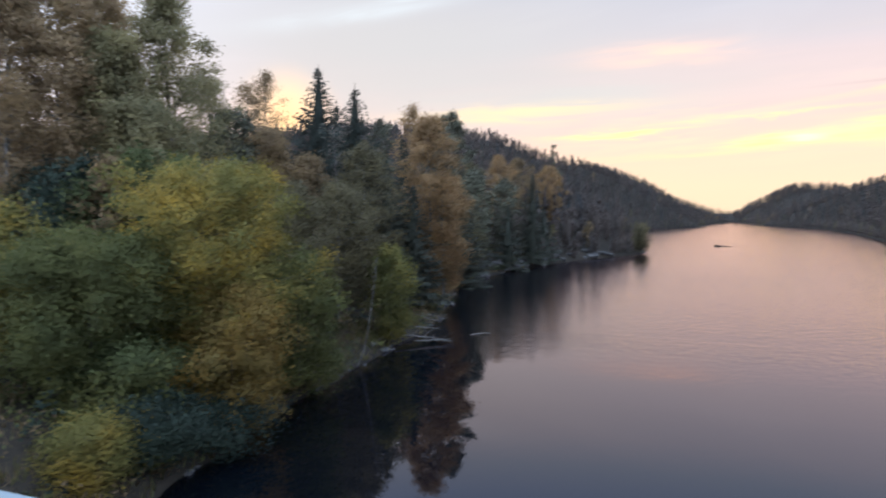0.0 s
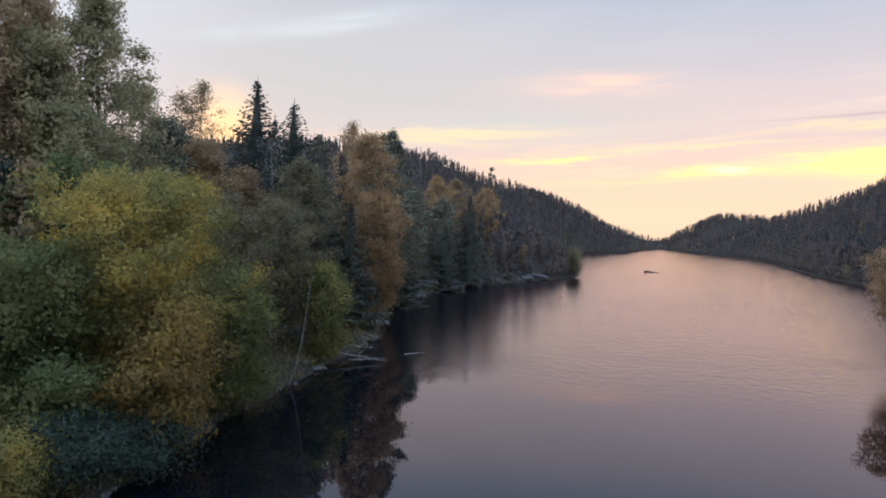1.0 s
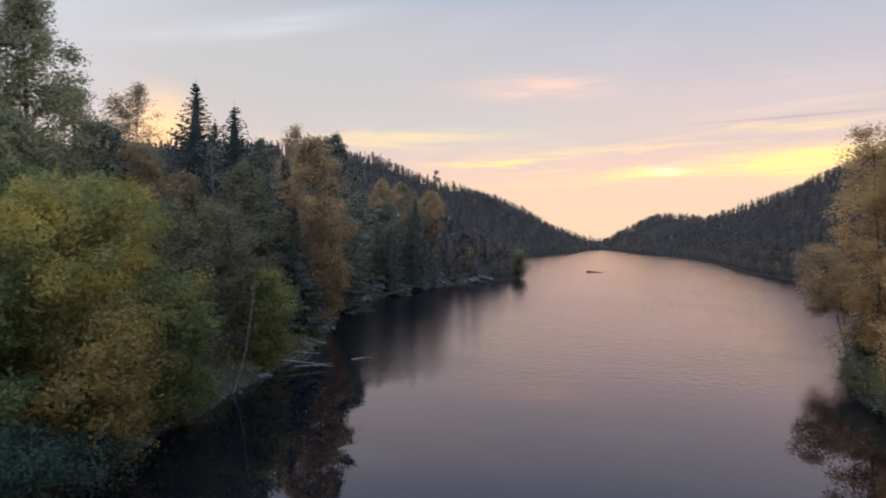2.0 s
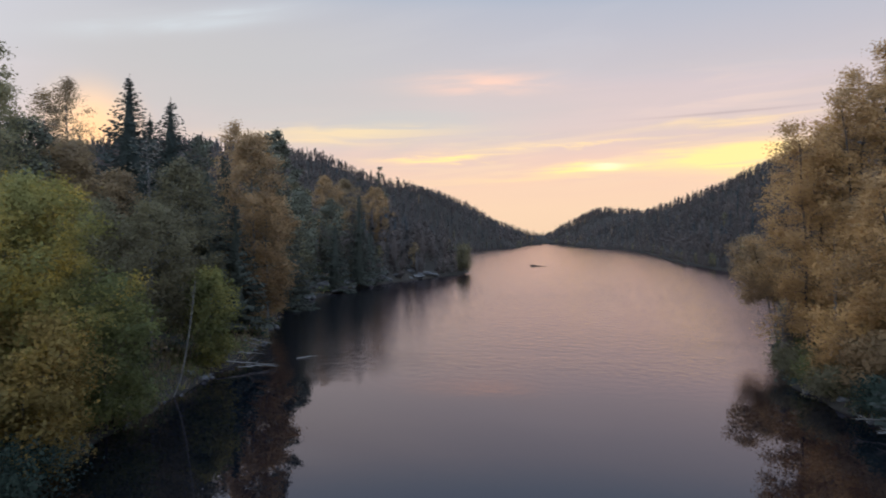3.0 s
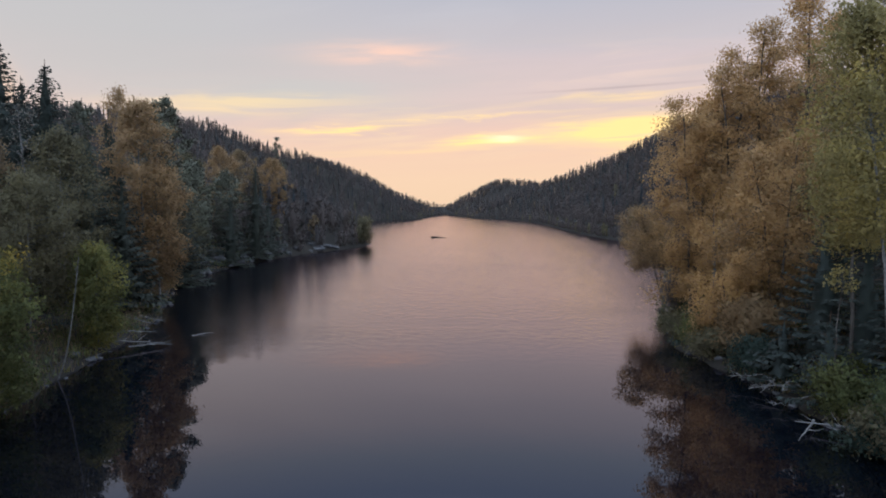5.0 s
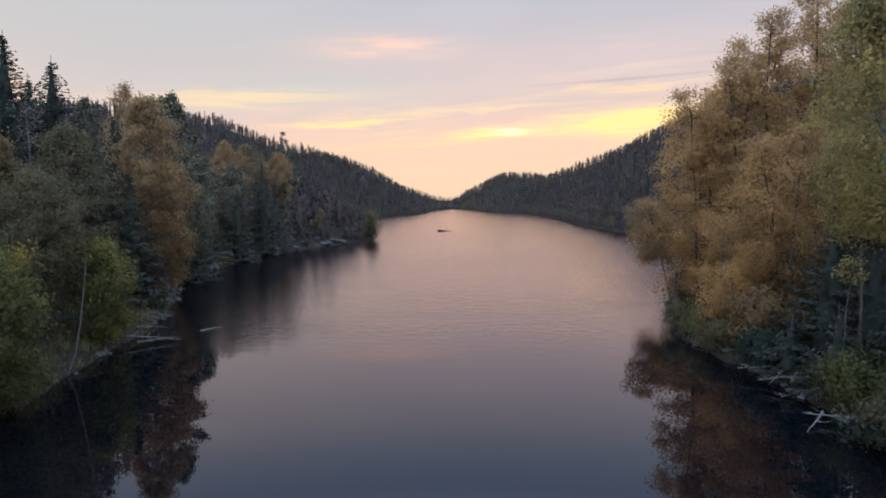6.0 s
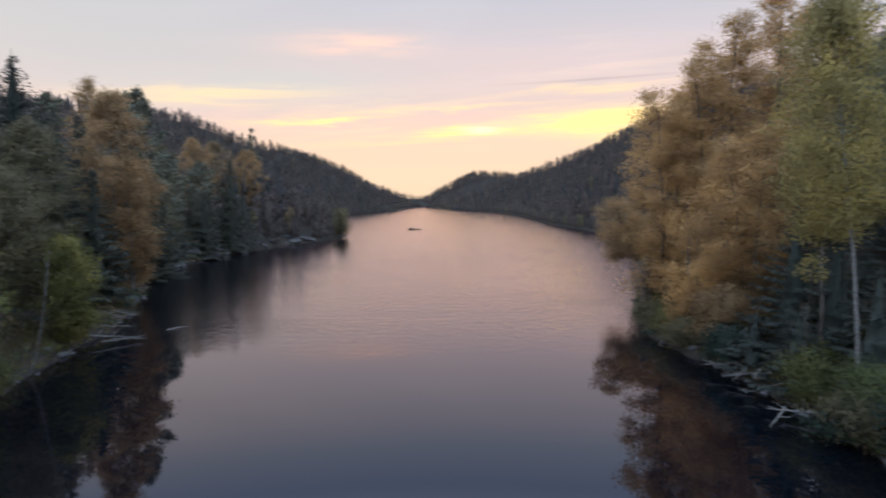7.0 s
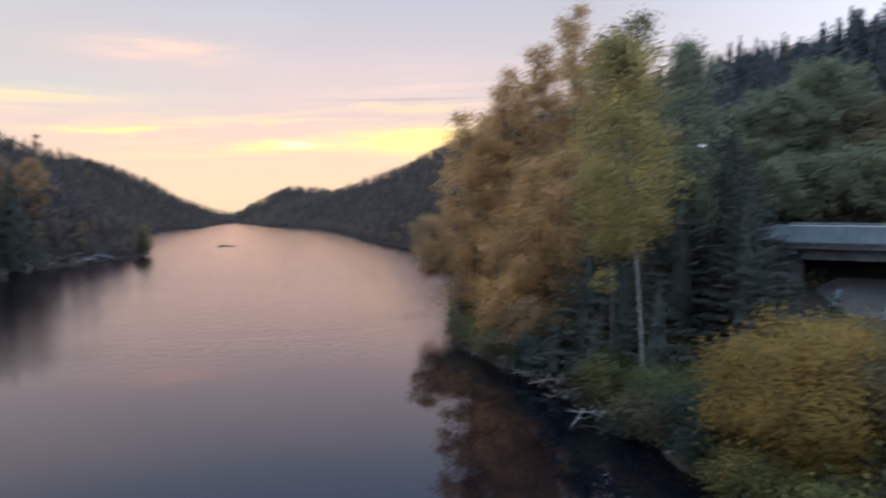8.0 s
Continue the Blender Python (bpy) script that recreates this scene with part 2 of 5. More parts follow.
LEAF["blue"] = leaf_material("leaves_grey_green", (0.026, 0.043, 0.036), (0.042, 0.062, 0.049), (0.072, 0.096, 0.065))
LEAF["moss"] = leaf_material("leaves_mossy_yellow", (0.048, 0.066, 0.033), (0.122, 0.130, 0.048), (0.300, 0.235, 0.060))
LEAF["spruce"] = leaf_material("needles_spruce", (0.036, 0.047, 0.044), (0.056, 0.070, 0.062), (0.083, 0.099, 0.081), clear=0.35)
# Lighter copy of spruce: brightness of the trees farther off, put into the colour.
LEAF["lit_spruce"] = leaf_material("needles_lit_spruce", (0.048, 0.056, 0.048), (0.072, 0.083, 0.068), (0.104, 0.113, 0.088), clear=0.4)
LEAF["pine"] = leaf_material("needles_pine", (0.064, 0.069, 0.051), (0.107, 0.111, 0.080), (0.166, 0.166, 0.107), clear=0.10)
# Haze over the far woods is put into umber, fir and haze_tan.
LEAF["umber"] = leaf_material("leaves_hazed_bare_wood", (0.091, 0.077, 0.072), (0.120, 0.098, 0.087), (0.151, 0.120, 0.099), patch=0.08, clear=0.5)
LEAF["fir"] = leaf_material("needles_hazed_fir", (0.080, 0.072, 0.069), (0.105, 0.092, 0.086), (0.132, 0.116, 0.102), patch=0.08, clear=0.5)
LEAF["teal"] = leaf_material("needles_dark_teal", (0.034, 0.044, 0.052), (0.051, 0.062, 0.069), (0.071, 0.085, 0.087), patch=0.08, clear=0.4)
LEAF["haze_tan"] = leaf_material("leaves_hazed_tan", (0.138, 0.112, 0.095), (0.188, 0.145, 0.110), (0.250, 0.185, 0.122), patch=0.1, clear=0.2)
LEAF["grey"] = leaf_material("leaves_sparse_grey", (0.110, 0.104, 0.092), (0.185, 0.172, 0.142), (0.260, 0.232, 0.178))
BARK = {
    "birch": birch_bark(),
    "grey": rough_material("grey_bark", (0.035, 0.030, 0.026), (0.085, 0.075, 0.065), (0.14, 0.125, 0.11), 2.0, 14.0, 0.9, 0.5, (1, 1, 0.3)),
    "brown": rough_material("brown_bark", (0.030, 0.022, 0.016), (0.070, 0.048, 0.034), (0.11, 0.075, 0.05), 2.0, 14.0, 0.9, 0.5, (1, 1, 0.3)),
}
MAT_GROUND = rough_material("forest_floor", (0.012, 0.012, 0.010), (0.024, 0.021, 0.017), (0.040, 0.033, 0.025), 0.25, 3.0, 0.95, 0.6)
MAT_ROCK = rough_material("shore_rock", (0.030, 0.031, 0.032), (0.078, 0.079, 0.080), (0.16, 0.16, 0.16), 0.8, 7.0, 0.85, 0.6)
MAT_WET_ROCK = rough_material("wet_dark_rock", (0.010, 0.009, 0.008), (0.020, 0.018, 0.016), (0.036, 0.033, 0.030), 0.8, 7.0, 0.9, 0.6)
MAT_DEAD = rough_material("bleached_wood", (0.085, 0.082, 0.078), (0.155, 0.149, 0.140), (0.240, 0.232, 0.218), 2.0, 20.0, 0.85, 0.4, (1, 1, 0.25))
MAT_CONCRETE = rough_material("weathered_concrete", (0.035, 0.037, 0.040), (0.070, 0.073, 0.077), (0.115, 0.118, 0.12), 0.7, 9.0, 0.9, 0.25)
MAT_STEEL = rough_material("galvanised_steel", (0.36, 0.38, 0.41), (0.46, 0.48, 0.51), (0.54, 0.56, 0.59), 1.5, 18.0, 0.5, 0.08, metal=0.15)
MAT_PALE = rough_material("pale_painted_steel", (0.110, 0.155, 0.175), (0.150, 0.200, 0.225), (0.190, 0.240, 0.265), 1.2, 22.0, 0.45, 0.06)
MAT_PARAPET = rough_material("blue_grey_parapet", (0.050, 0.074, 0.090), (0.074, 0.104, 0.124), (0.100, 0.132, 0.152), 1.1, 16.0, 0.55, 0.08)
MAT_SLOPE = rough_material("pale_paving", (0.055, 0.055, 0.056), (0.085, 0.085, 0.086), (0.12, 0.12, 0.118), 0.5, 9.0, 0.9, 0.3)
MAT_POLE = rough_material("dark_pole_paint", (0.012, 0.014, 0.014), (0.018, 0.021, 0.020), (0.027, 0.030, 0.028), 2.0, 30.0, 0.6, 0.05)
MAT_ASPHALT = rough_material("asphalt", (0.035, 0.035, 0.036), (0.052, 0.052, 0.053), (0.075, 0.074, 0.072), 0.8, 60.0, 0.9, 0.3)
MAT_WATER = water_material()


# ---- mesh helpers ----
def mesh_of(name, verts, faces, mats, index=None, smooth=False, normals=None):
    """A mesh from arrays: verts (n, 3); faces a list, or an (m, 4) array."""
    me = bpy.data.meshes.new(name)
    verts = np.asarray(verts, dtype=np.float32)
    if isinstance(faces, np.ndarray):
        k = faces.shape[1]
        me.vertices.add(len(verts))
        me.vertices.foreach_set("co", verts.ravel())
        me.loops.add(faces.size)
        me.loops.foreach_set("vertex_index", faces.ravel().astype(np.int32))
        me.polygons.add(len(faces))
        me.polygons.foreach_set("loop_start", np.arange(0, faces.size, k, dtype=np.int32))
        me.update(calc_edges=True)
    else:
        me.from_pydata(verts.tolist(), [], faces)
    for mat in mats:
        me.materials.append(mat)
    if index is not None:
        me.polygons.foreach_set("material_index", np.asarray(index, dtype=np.int32))
    if smooth:
        me.polygons.foreach_set("use_smooth", np.ones(len(me.polygons), dtype=bool))
    me.update()
    if normals is not None:
        me.normals_split_custom_set_from_vertices(normals)
    return me


def part(name, me, parent, label=""):
    ob = new(name, me)
    ob.parent = parent
    return tagged(ob, label)


def bm_part(name, bm, mat, parent, label=""):
    me = bpy.data.meshes.new(name)
    bm.to_mesh(me)
    bm.free()
    me.materials.append(mat)
    return part(name, me, parent, label)


def box(bm, centre, size, turn=None):
    m = Matrix.Translation(centre) @ (turn or Matrix.Identity(4)) @ Matrix.Diagonal((*size, 1))
    return bmesh.ops.create_cube(bm, size=1, matrix=m)["verts"]


class Tubes:
    """Collects tapered tubes as quads."""

    def __init__(self):
        self.v, self.f, self.n = [], [], 0

    def add(self, points, radii, sides):
        points = np.asarray(points, float)
        k = len(points)
        d = np.gradient(points, axis=0)
        d /= np.linalg.norm(d, axis=1)[:, None] + 1e-9
        ref = np.array([1.0, 0, 0]) if abs(d[0][0]) < 0.7 else np.array([0, 1.0, 0])
        a = np.cross(d, ref)
        a /= np.linalg.norm(a, axis=1)[:, None] + 1e-9
        b = np.cross(d, a)
        ang = np.arange(sides) * 2 * math.pi / sides
        r = np.asarray(radii, float)[:, None, None]
        ring = points[:, None, :] + r * (a[:, None, :] * np.cos(ang)[None, :, None] + b[:, None, :] * np.sin(ang)[None, :, None])
        self.v.append(ring.reshape(-1, 3))
        i = np.arange(k - 1)[:, None] * sides
        j = np.arange(sides)[None, :]
        jn = (j + 1) % sides
        self.f.append(np.stack([i + j, i + jn, i + sides + jn, i + sides + j], -1).reshape(-1, 4) + self.n)
        self.n += k * sides

    def mesh(self, name, mat):
        return mesh_of(name, np.concatenate(self.v), np.concatenate(self.f), [mat], smooth=True)


def unit(v):
    return v / (np.linalg.norm(v, axis=-1, keepdims=True) + 1e-9)


def facing(v, want):
    """Turns each face of v (n, k, 3) so that it faces the way it is lit from."""
    g = np.cross(v[:, 1] - v[:, 0], v[:, 2] - v[:, 0])
    back = (g * want).sum(1) < 0
    v[back] = v[back][:, ::-1]
    return v


def leaf_tris(rng, at, long, wide, want, droop=0.0):
    """Pointed leaves at the points at, turned at random; want: the way that each one faces on the whole."""
    n = len(at)
    u = unit(rng.normal(size=(n, 3)) + np.array([0, 0, -droop]))
    w = unit(np.cross(u, rng.normal(size=(n, 3))))
    s = rng.uniform(0.6, 1.3, (n, 1))
    a, b = u * long * s, w * wide * s * 0.5
    v = facing(np.stack([at - a * 0.4 + b, at + a * 0.6, at - a * 0.4 - b], 1), want)
    return v.reshape(-1, 3), np.arange(3 * n).reshape(-1, 3), unit(want + rng.normal(0, 0.07, (n, 3)))


# ---- trees ----
def shape_round(u):
    return math.sqrt(max(0.0, 1 - (2 * u - 0.85) ** 2 / 1.4)) * 1.0


def shape_birch(u):
    return (0.55 + 0.9 * u if u < 0.45 else 1.0 - ((u - 0.45) / 0.57) ** 1.7) * 1.0


def shape_flame(u):
    return max(0.12, math.sin(math.pi * min(1, 0.18 + 0.80 * u)) ** 0.8)


def grow(seed, height, radius, clear, limbs, leaves, leaf=0.13, shape=shape_round, rise=0.5, sag=0.15, lean=(0, 0), stems=1, spread=0.34, thick=0.0085, squash=1.0):
    """A broadleaf tree: stems, limbs, twigs, and leaves in clumps round the twigs. clear: the height below the crown."""
    rng = np.random.default_rng(seed)
    wood = Tubes()
    clumps, weight = [], []
    for s in range(stems):
        ang = rng.uniform(0, 6.28)
        off = np.array([math.cos(ang), math.sin(ang)]) * (0.0 if stems == 1 else radius * 0.45)
        top = height * (1 if s == 0 else rng.uniform(0.78, 0.97))
        k = 11
        tt = np.linspace(0, 1, k)
        bend = np.cumsum(rng.normal(0, height * 0.006, (k, 2)), axis=0)
        line = np.stack([bend[:, 0] + (off[0] + lean[0]) * tt ** 1.2, bend[:, 1] + (off[1] + lean[1]) * tt ** 1.2, tt * top], 1)
        line[:, :2] += off * 0.12
        line[0, 2] = -0.4
        r0 = thick * top
        wood.add(line, r0 * (1 - tt) ** 0.8 + 0.012, 8 if stems < 4 else 6)
        count = max(4, limbs // stems)
        for i in range(count):
            u = (i + rng.uniform(0.1, 0.9)) / count
            h = clear + (top * 0.985 - clear) * u
            q = min(h / top, 0.995)
            o = np.array([np.interp(q, tt, line[:, j]) for j in range(3)])
            az = i * 2.39996 + rng.uniform(-0.5, 0.5) + seed
            length = radius * shape(u) * rng.uniform(0.7, 1.12) + 0.25
            up = rise * (0.35 + 1.0 * u) + rng.uniform(-0.15, 0.15)
            out = np.array([math.cos(az), math.sin(az) * squash, 0])
            seg = np.linspace(0, 1, 5)
            limb = o + out * length * seg[:, None] + np.array([0, 0, 1.0]) * (length * (up * seg - sag * 1.6 * seg ** 2))[:, None] + rng.normal(0, 0.03 * length, (5, 3)) * seg[:, None]
            rr = max(0.012, r0 * 0.36 * (1 - q * 0.75))
            wood.add(limb, rr * (1 - seg * 0.85), 4)
            for j in range(rng.integers(4, 7)):
                p = rng.uniform(0.28, 1.0)
                b = np.array([np.interp(p, seg, limb[:, c]) for c in range(3)])
                side = unit(out * rng.uniform(0.1, 1.0) + rng.normal(0, 0.75, 3) + np.array([0, 0, 0.15 - sag]))
                ll = length * rng.uniform(0.18, 0.42) * (1.25 - 0.5 * p) + 0.15
                tip = b + side * ll + np.array([0, 0, -sag * ll])
                wood.add(np.stack([b, (b + tip) / 2 + rng.normal(0, 0.05, 3), tip]), (rr * 0.3 + 0.004, rr * 0.2 + 0.003, 0.003), 3)
                for e in (0.55, 0.8, 1.0):
                    clumps.append(b + (tip - b) * e + rng.normal(0, 0.08, 3))
                    weight.append(rng.uniform(0.08, 1.0) ** 1.8)
    clumps, weight = np.array(clumps), np.array(weight)
    pick = rng.choice(len(clumps), leaves, p=weight / weight.sum())
    scatter = rng.normal(size=(leaves, 3)) * np.array([spread, spread, spread * 0.75])
    at = clumps[pick] + scatter
    heart = np.array([clumps[:, 0].mean(), clumps[:, 1].mean(), 0.55 * clumps[:, 2].max()])
    want = unit(0.60 * unit(scatter) + 0.85 * unit((at - heart) * np.array([1, 1, 0.7])) + np.array([0, 0, 0.25]))
    v, f, n = leaf_tris(rng, at, leaf, leaf * 0.8, want, sag)
    return wood, v, f, np.repeat(n, 3, axis=0)


def conifer(seed, height, radius, skirt=0.5, step=0.38, spray=0.52, gap=0.0):
    """A spruce: whorls of drooping boughs with flat sprays of needles."""
    rng = np.random.default_rng(seed)
    wood = Tubes()
    tt = np.linspace(0, 1, 8)
    line = np.stack([rng.normal(0, 0.03, 8), rng.normal(0, 0.03, 8), tt * height], 1)
    line[0, 2], line[-1, 2] = -0.4, height + 0.35
    wood.add(line, height * 0.011 * (1 - tt) + 0.02, 7)
    vs, ns = [], []
    z = skirt
    while z < height * 0.985:
        u = z / height
        full = 1.33 * radius * (1 - u) ** 1.08
        count = 8 if u < 0.9 else 6
        spin = rng.uniform(0, 6.28)
        for i in range(count):
            if rng.uniform() < gap:
                continue
            az = spin + i * 6.283 / count + rng.uniform(-0.45, 0.45)
            length = full * rng.uniform(0.72, 1.18) + 0.08
            out = np.array([math.cos(az), math.sin(az), 0])
            side = np.array([-out[1], out[0], 0])
            tilt = 0.55 * u - 0.28 + rng.uniform(-0.08, 0.08)
            pts = max(3, int(length / (spray * 0.48)))
            seg = np.linspace(0.12, 1.0, pts)
            axis = np.array([0, 0, z + rng.uniform(-0.5, 0.5) * step]) + out * (length * seg)[:, None] + np.array([0, 0, 1.0]) * (length * (tilt * seg + 0.18 * seg ** 2.5))[:, None]
            wood.add(axis[[0, pts // 2, -1]], (0.022, 0.014, 0.004), 3)
            w = spray * (0.20 + 0.80 * (1 - u)) * (0.55 + 0.75 * np.sin(np.pi * np.clip(1.05 - seg * 0.8, 0, 1)))[:, None]
            for sgn in (-1.1, -0.5, 0.5, 1.1):
                k = pts
                tipw = axis + (side * sgn * rng.uniform(0.7, 1.1, (k, 1)) + out * rng.uniform(0.4, 0.9, (k, 1))) * w + np.array([0, 0, -1.0]) * w * rng.uniform(0.15, 0.6, (k, 1))
                cross = unit(np.cross(tipw - axis, np.array([0, 0, 1.0]) + rng.normal(0, 0.45, (k, 3)))) * spray * (0.13 + 0.05 * (1 - u))
                mid = axis * 0.45 + tipw * 0.55
                want = unit(out * 0.9 + np.array([0, 0, 0.35]) + rng.normal(0, 0.25, (k, 3)))
                vs.append(facing(np.stack([axis, mid + cross, tipw, mid - cross], 1), want).reshape(-1, 3))
                ns.append(np.repeat(want, 4, axis=0))
        z += step * (1.15 - 0.5 * u) * rng.uniform(0.85, 1.15)
    v, n = np.concatenate(vs), np.concatenate(ns)
    f = np.arange(len(v)).reshape(-1, 4)
    # the dense heart of needles round the trunk
    ang = np.arange(9) * 6.2832 / 9
    hs = np.linspace(skirt, height * 0.97, 14)
    rad = (0.40 * radius * (1 - hs / height) ** 1.08 + 0.03)[:, None] * rng.uniform(0.7, 1.25, (14, 9))
    ring = np.stack([np.cos(ang) * rad, np.sin(ang) * rad, hs[:, None] + rng.uniform(-0.3, 0.3, (14, 9))], -1).reshape(-1, 3)
    a, b = np.arange(13)[:, None] * 9, np.arange(9)[None, :]
    heart = np.stack([a + b, a + (b + 1) % 9, a + 9 + (b + 1) % 9, a + 9 + b], -1).reshape(-1, 4) + len(v)
    out = unit(ring * np.array([1, 1, 0]) + np.array([0, 0, 0.3]))
    return wood, np.concatenate([v, ring]), np.concatenate([f, heart]), np.concatenate([n, out])


def tree_thing(name, built, bark, leaf, at, label, category="tree", group="", turn=0.0, fade=0.0):
    """Stands a tree on the ground: one Empty, a trunk and a crown."""
    wood, v, f, n = built
    ob = new(name)
    ob.matrix_basis = pose(at[0], at[1], ground_at(at[0], at[1]) if len(at) < 3 else at[2], 0, 0, turn)
    tagged(ob, label, category, group)
    part("trunk", wood.mesh("trunk", BARK[bark]), ob)
    part("crown", mesh_of("crown", v, f, [LEAF[leaf]], normals=n), ob)
    return ob


# ---- lie of the land ----
LEFT_Y = (-400, 0, 18, 24, 30, 36, 42, 48, 57, 65, 74, 95, 105, 125, 145, 158, 166, 172, 185, 210, 300, 400, 432, 467, 590, 680, 700)
LEFT_X = (-40, -16.2, -16.4, -18.0, -18.8, -19.4, -20.2, -20.4, -22.5, -25, -28, -30.5, -29, -26.5, -20, -15.4, -15.2, -22, -40, -52, -52, -42, -34.5, -11.8, -5.4, 7, 14)
RIGHT_Y = (-400, 0, 18, 26, 30, 38, 44, 49, 54, 60, 66, 80, 120, 175, 224, 288, 340, 430, 488, 534, 660, 700)
RIGHT_X = (40, 15.0, 15.4, 16.5, 16.4, 16.0, 15.4, 16.5, 17.8, 19.3, 22.5, 37, 46, 49, 46.6, 50.5, 54, 55, 46.5, 29.4, 20.5, 14)


def wob(x, y, s, seed=0.0):
    return noise.noise(Vector((x * s + seed, y * s - seed, seed * 1.7)))


def shore_left(y):
    return float(np.interp(y, LEFT_Y, LEFT_X)) + 0.5 * wob(3.1, y, 0.35) + 0.25 * wob(9.0, y, 1.1)


def shore_right(y):
    return float(np.interp(y, RIGHT_Y, RIGHT_X)) + 0.5 * wob(-5.3, y, 0.35) + 0.25 * wob(-9.0, y, 1.1)


def ridge_left(y):
    return float(np.interp(y, (-400, 50, 100, 150, 185, 220, 300, 400, 450, 500, 600, 700, 800, 1000, 1400), (12, 13, 17, 20, 25, 34.5, 45, 50, 40.5, 38.5, 40, 22.5, 12, 6, 4)))


def ridge_right(y):
    return float(np.interp(y, (-400, 40, 80, 150, 200, 400, 500, 600, 700, 800, 900, 1100, 1400), (26, 35, 38, 43, 46.5, 49, 37, 20, 25, 24, 15, 8, 4)))


def rise_of(d, top, x, y):
    """Height d metres inland of the shore, under a ridge of that height."""
    bank = 0.55 * (1 - math.exp(-d / 0.8)) + (5.0 if x < 14 else 2.0) * (1 - math.exp(-d / 18.0))
    top -= 5.0 if x < 14 else 2.0
    s = min(1.0, max(0.0, (d - 1.0) / 78.0))
    slope = top * (0.55 * s + 0.45 * s * s * (3 - 2 * s))
    rough = min(1.0, d / 12.0) * (1.1 * wob(x, y, 0.09, 2.0) + 2.0 * wob(x, y, 0.025, 5.0)) * (1 if d < 300 else 0.5)
    back = -top * 0.35 * min(1.0, max(0.0, (d - 130) / 260.0))
    hollow = -5.0 * math.exp(-((x - 38.6) ** 2 + (y - 26.5) ** 2) / 72.0)
    knoll = 11.5 * math.exp(-((x - 64) ** 2 + ((y - 780) * 0.5) ** 2) / 1500.0)
    return bank + slope + rough + back + hollow + knoll


def ground_at(x, y):
    if y > 700:
        d = abs(x - 14)
        return rise_of(d + (y - 700) * 0.1, ridge_left(y) if x < 14 else ridge_right(y), x, y)
    a, b = shore_left(y), shore_right(y)
    if x <= a:
        return rise_of(a - x, ridge_left(y), x, y)
    if x >= b:
        return rise_of(x - b, ridge_right(y), x, y)
    return -min(2.2, 0.25 + 0.5 * min(x - a, b - x))


def build_ground():
    ys = [-3500, -1500, -700, -350, -180, -100, -60, -40, -25, -15, -8, -3] + list(np.arange(0, 62, 1.0)) + list(np.arange(62, 190, 2.5)) + list(np.arange(190, 700, 9.0)) + [700, 720, 760, 820, 900, 1050, 1300, 1700, 2400, 3500, 4600]
    inland = [0.0, 0.35, 0.8, 1.4, 2.2, 3.2, 4.5, 6, 8, 10.5, 13.5, 17, 21, 26, 32, 39, 47, 57, 69, 83, 100, 125, 160, 220, 320, 600, 1200, 2500, 4500]
    verts, cols = [], 0
    for y in ys:
        a, b = (shore_left(y), shore_right(y)) if y < 700 else (13.9, 14.1)
        row = [(a - d, y) for d in reversed(inland)] + [(a + (b - a) * q, y) for q in (0.08, 0.25, 0.5, 0.75, 0.92)] + [(b + d, y) for d in inland]
        cols = len(row)
        for x, yy in row:
            z = ground_at(x, yy)
            verts.append((x, yy, 0.02 if (abs(x - a) < 1e-6 or abs(x - b) < 1e-6) and y < 700 else z))
    n = len(ys)
    i = np.arange(n - 1)[:, None] * cols
    j = np.arange(cols - 1)[None, :]
    faces = np.stack([i + j, i + j + 1, i + cols + j + 1, i + cols + j], -1).reshape(-1, 4)
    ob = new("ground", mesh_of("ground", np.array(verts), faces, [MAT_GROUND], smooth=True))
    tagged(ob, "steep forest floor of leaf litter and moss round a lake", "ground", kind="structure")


build_ground()
bm = bmesh.new()
for p in ((-90, -500), (120, -500), (120, 706), (-90, 706)):
    bm.verts.new((*p, 0))
bm.faces.new(bm.verts)
me = bpy.data.meshes.new("lake_water")
bm.to_mesh(me)
bm.free()
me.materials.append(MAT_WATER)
tagged(new("water", me), "dark calm lake water mirroring the evening sky", "water", kind="structure")

# ---- trees of the left bank ----
B_ = grow
def plant(name, built, bark, leaf, at, label):
    tree_thing(name, built, bark, leaf, at, label, category="shrub" if "bush" in name or "shrub" in name else "tree")


plant("alder_tree", B_(11, 8.9, 4.1, 1.0, 66, 66000, 0.13, rise=0.55), "grey", "yellow", (-20.8, 24.3), "broad yellow-olive alder over the dark water")
plant("alder_tree", B_(12, 5.7, 2.9, 0.6, 40, 36000, 0.135), "grey", "moss", (-21.7, 19.3), "round green-yellow alder beside the yellow alder")
plant("alder_tree", B_(13, 7.7, 3.0, 1, 40, 15750, 0.19), "grey", "blue", (-28.9, 24.7), "grey-green alder higher on the bank")
plant("alder_tree", B_(14, 5.0, 2.4, 0.2, 30, 27000, 0.12), "grey", "amber", (-18.0, 22.8), "low orange-leaved alder leaning over the bank")
plant("willow_bush", B_(15, 1.5, 1.35, 0.2, 30, 19000, 0.105, stems=4), "grey", "blue", (-17.8, 18.5), "dark grey-green willow bush at the waterline")
plant("willow_bush", B_(16, 0.8, 1.6, 0.2, 24, 13300, 0.11, stems=4), "grey", "blue", (-17.5, 20.9), "dark grey-green willow bush at the waterline")
plant("willow_bush", B_(17, 2.4, 2.2, 0.2, 26, 15200, 0.15, stems=3), "grey", "green", (-20.1, 19.5), "dull green willow bush under the alders")
plant("autumn_shrub", B_(18, 1.5, 0.75, 0.2, 28, 15200, 0.085, stems=3), "grey", "yellow", (-17.6, 15.6), "small golden-yellow shrub on the near bank")
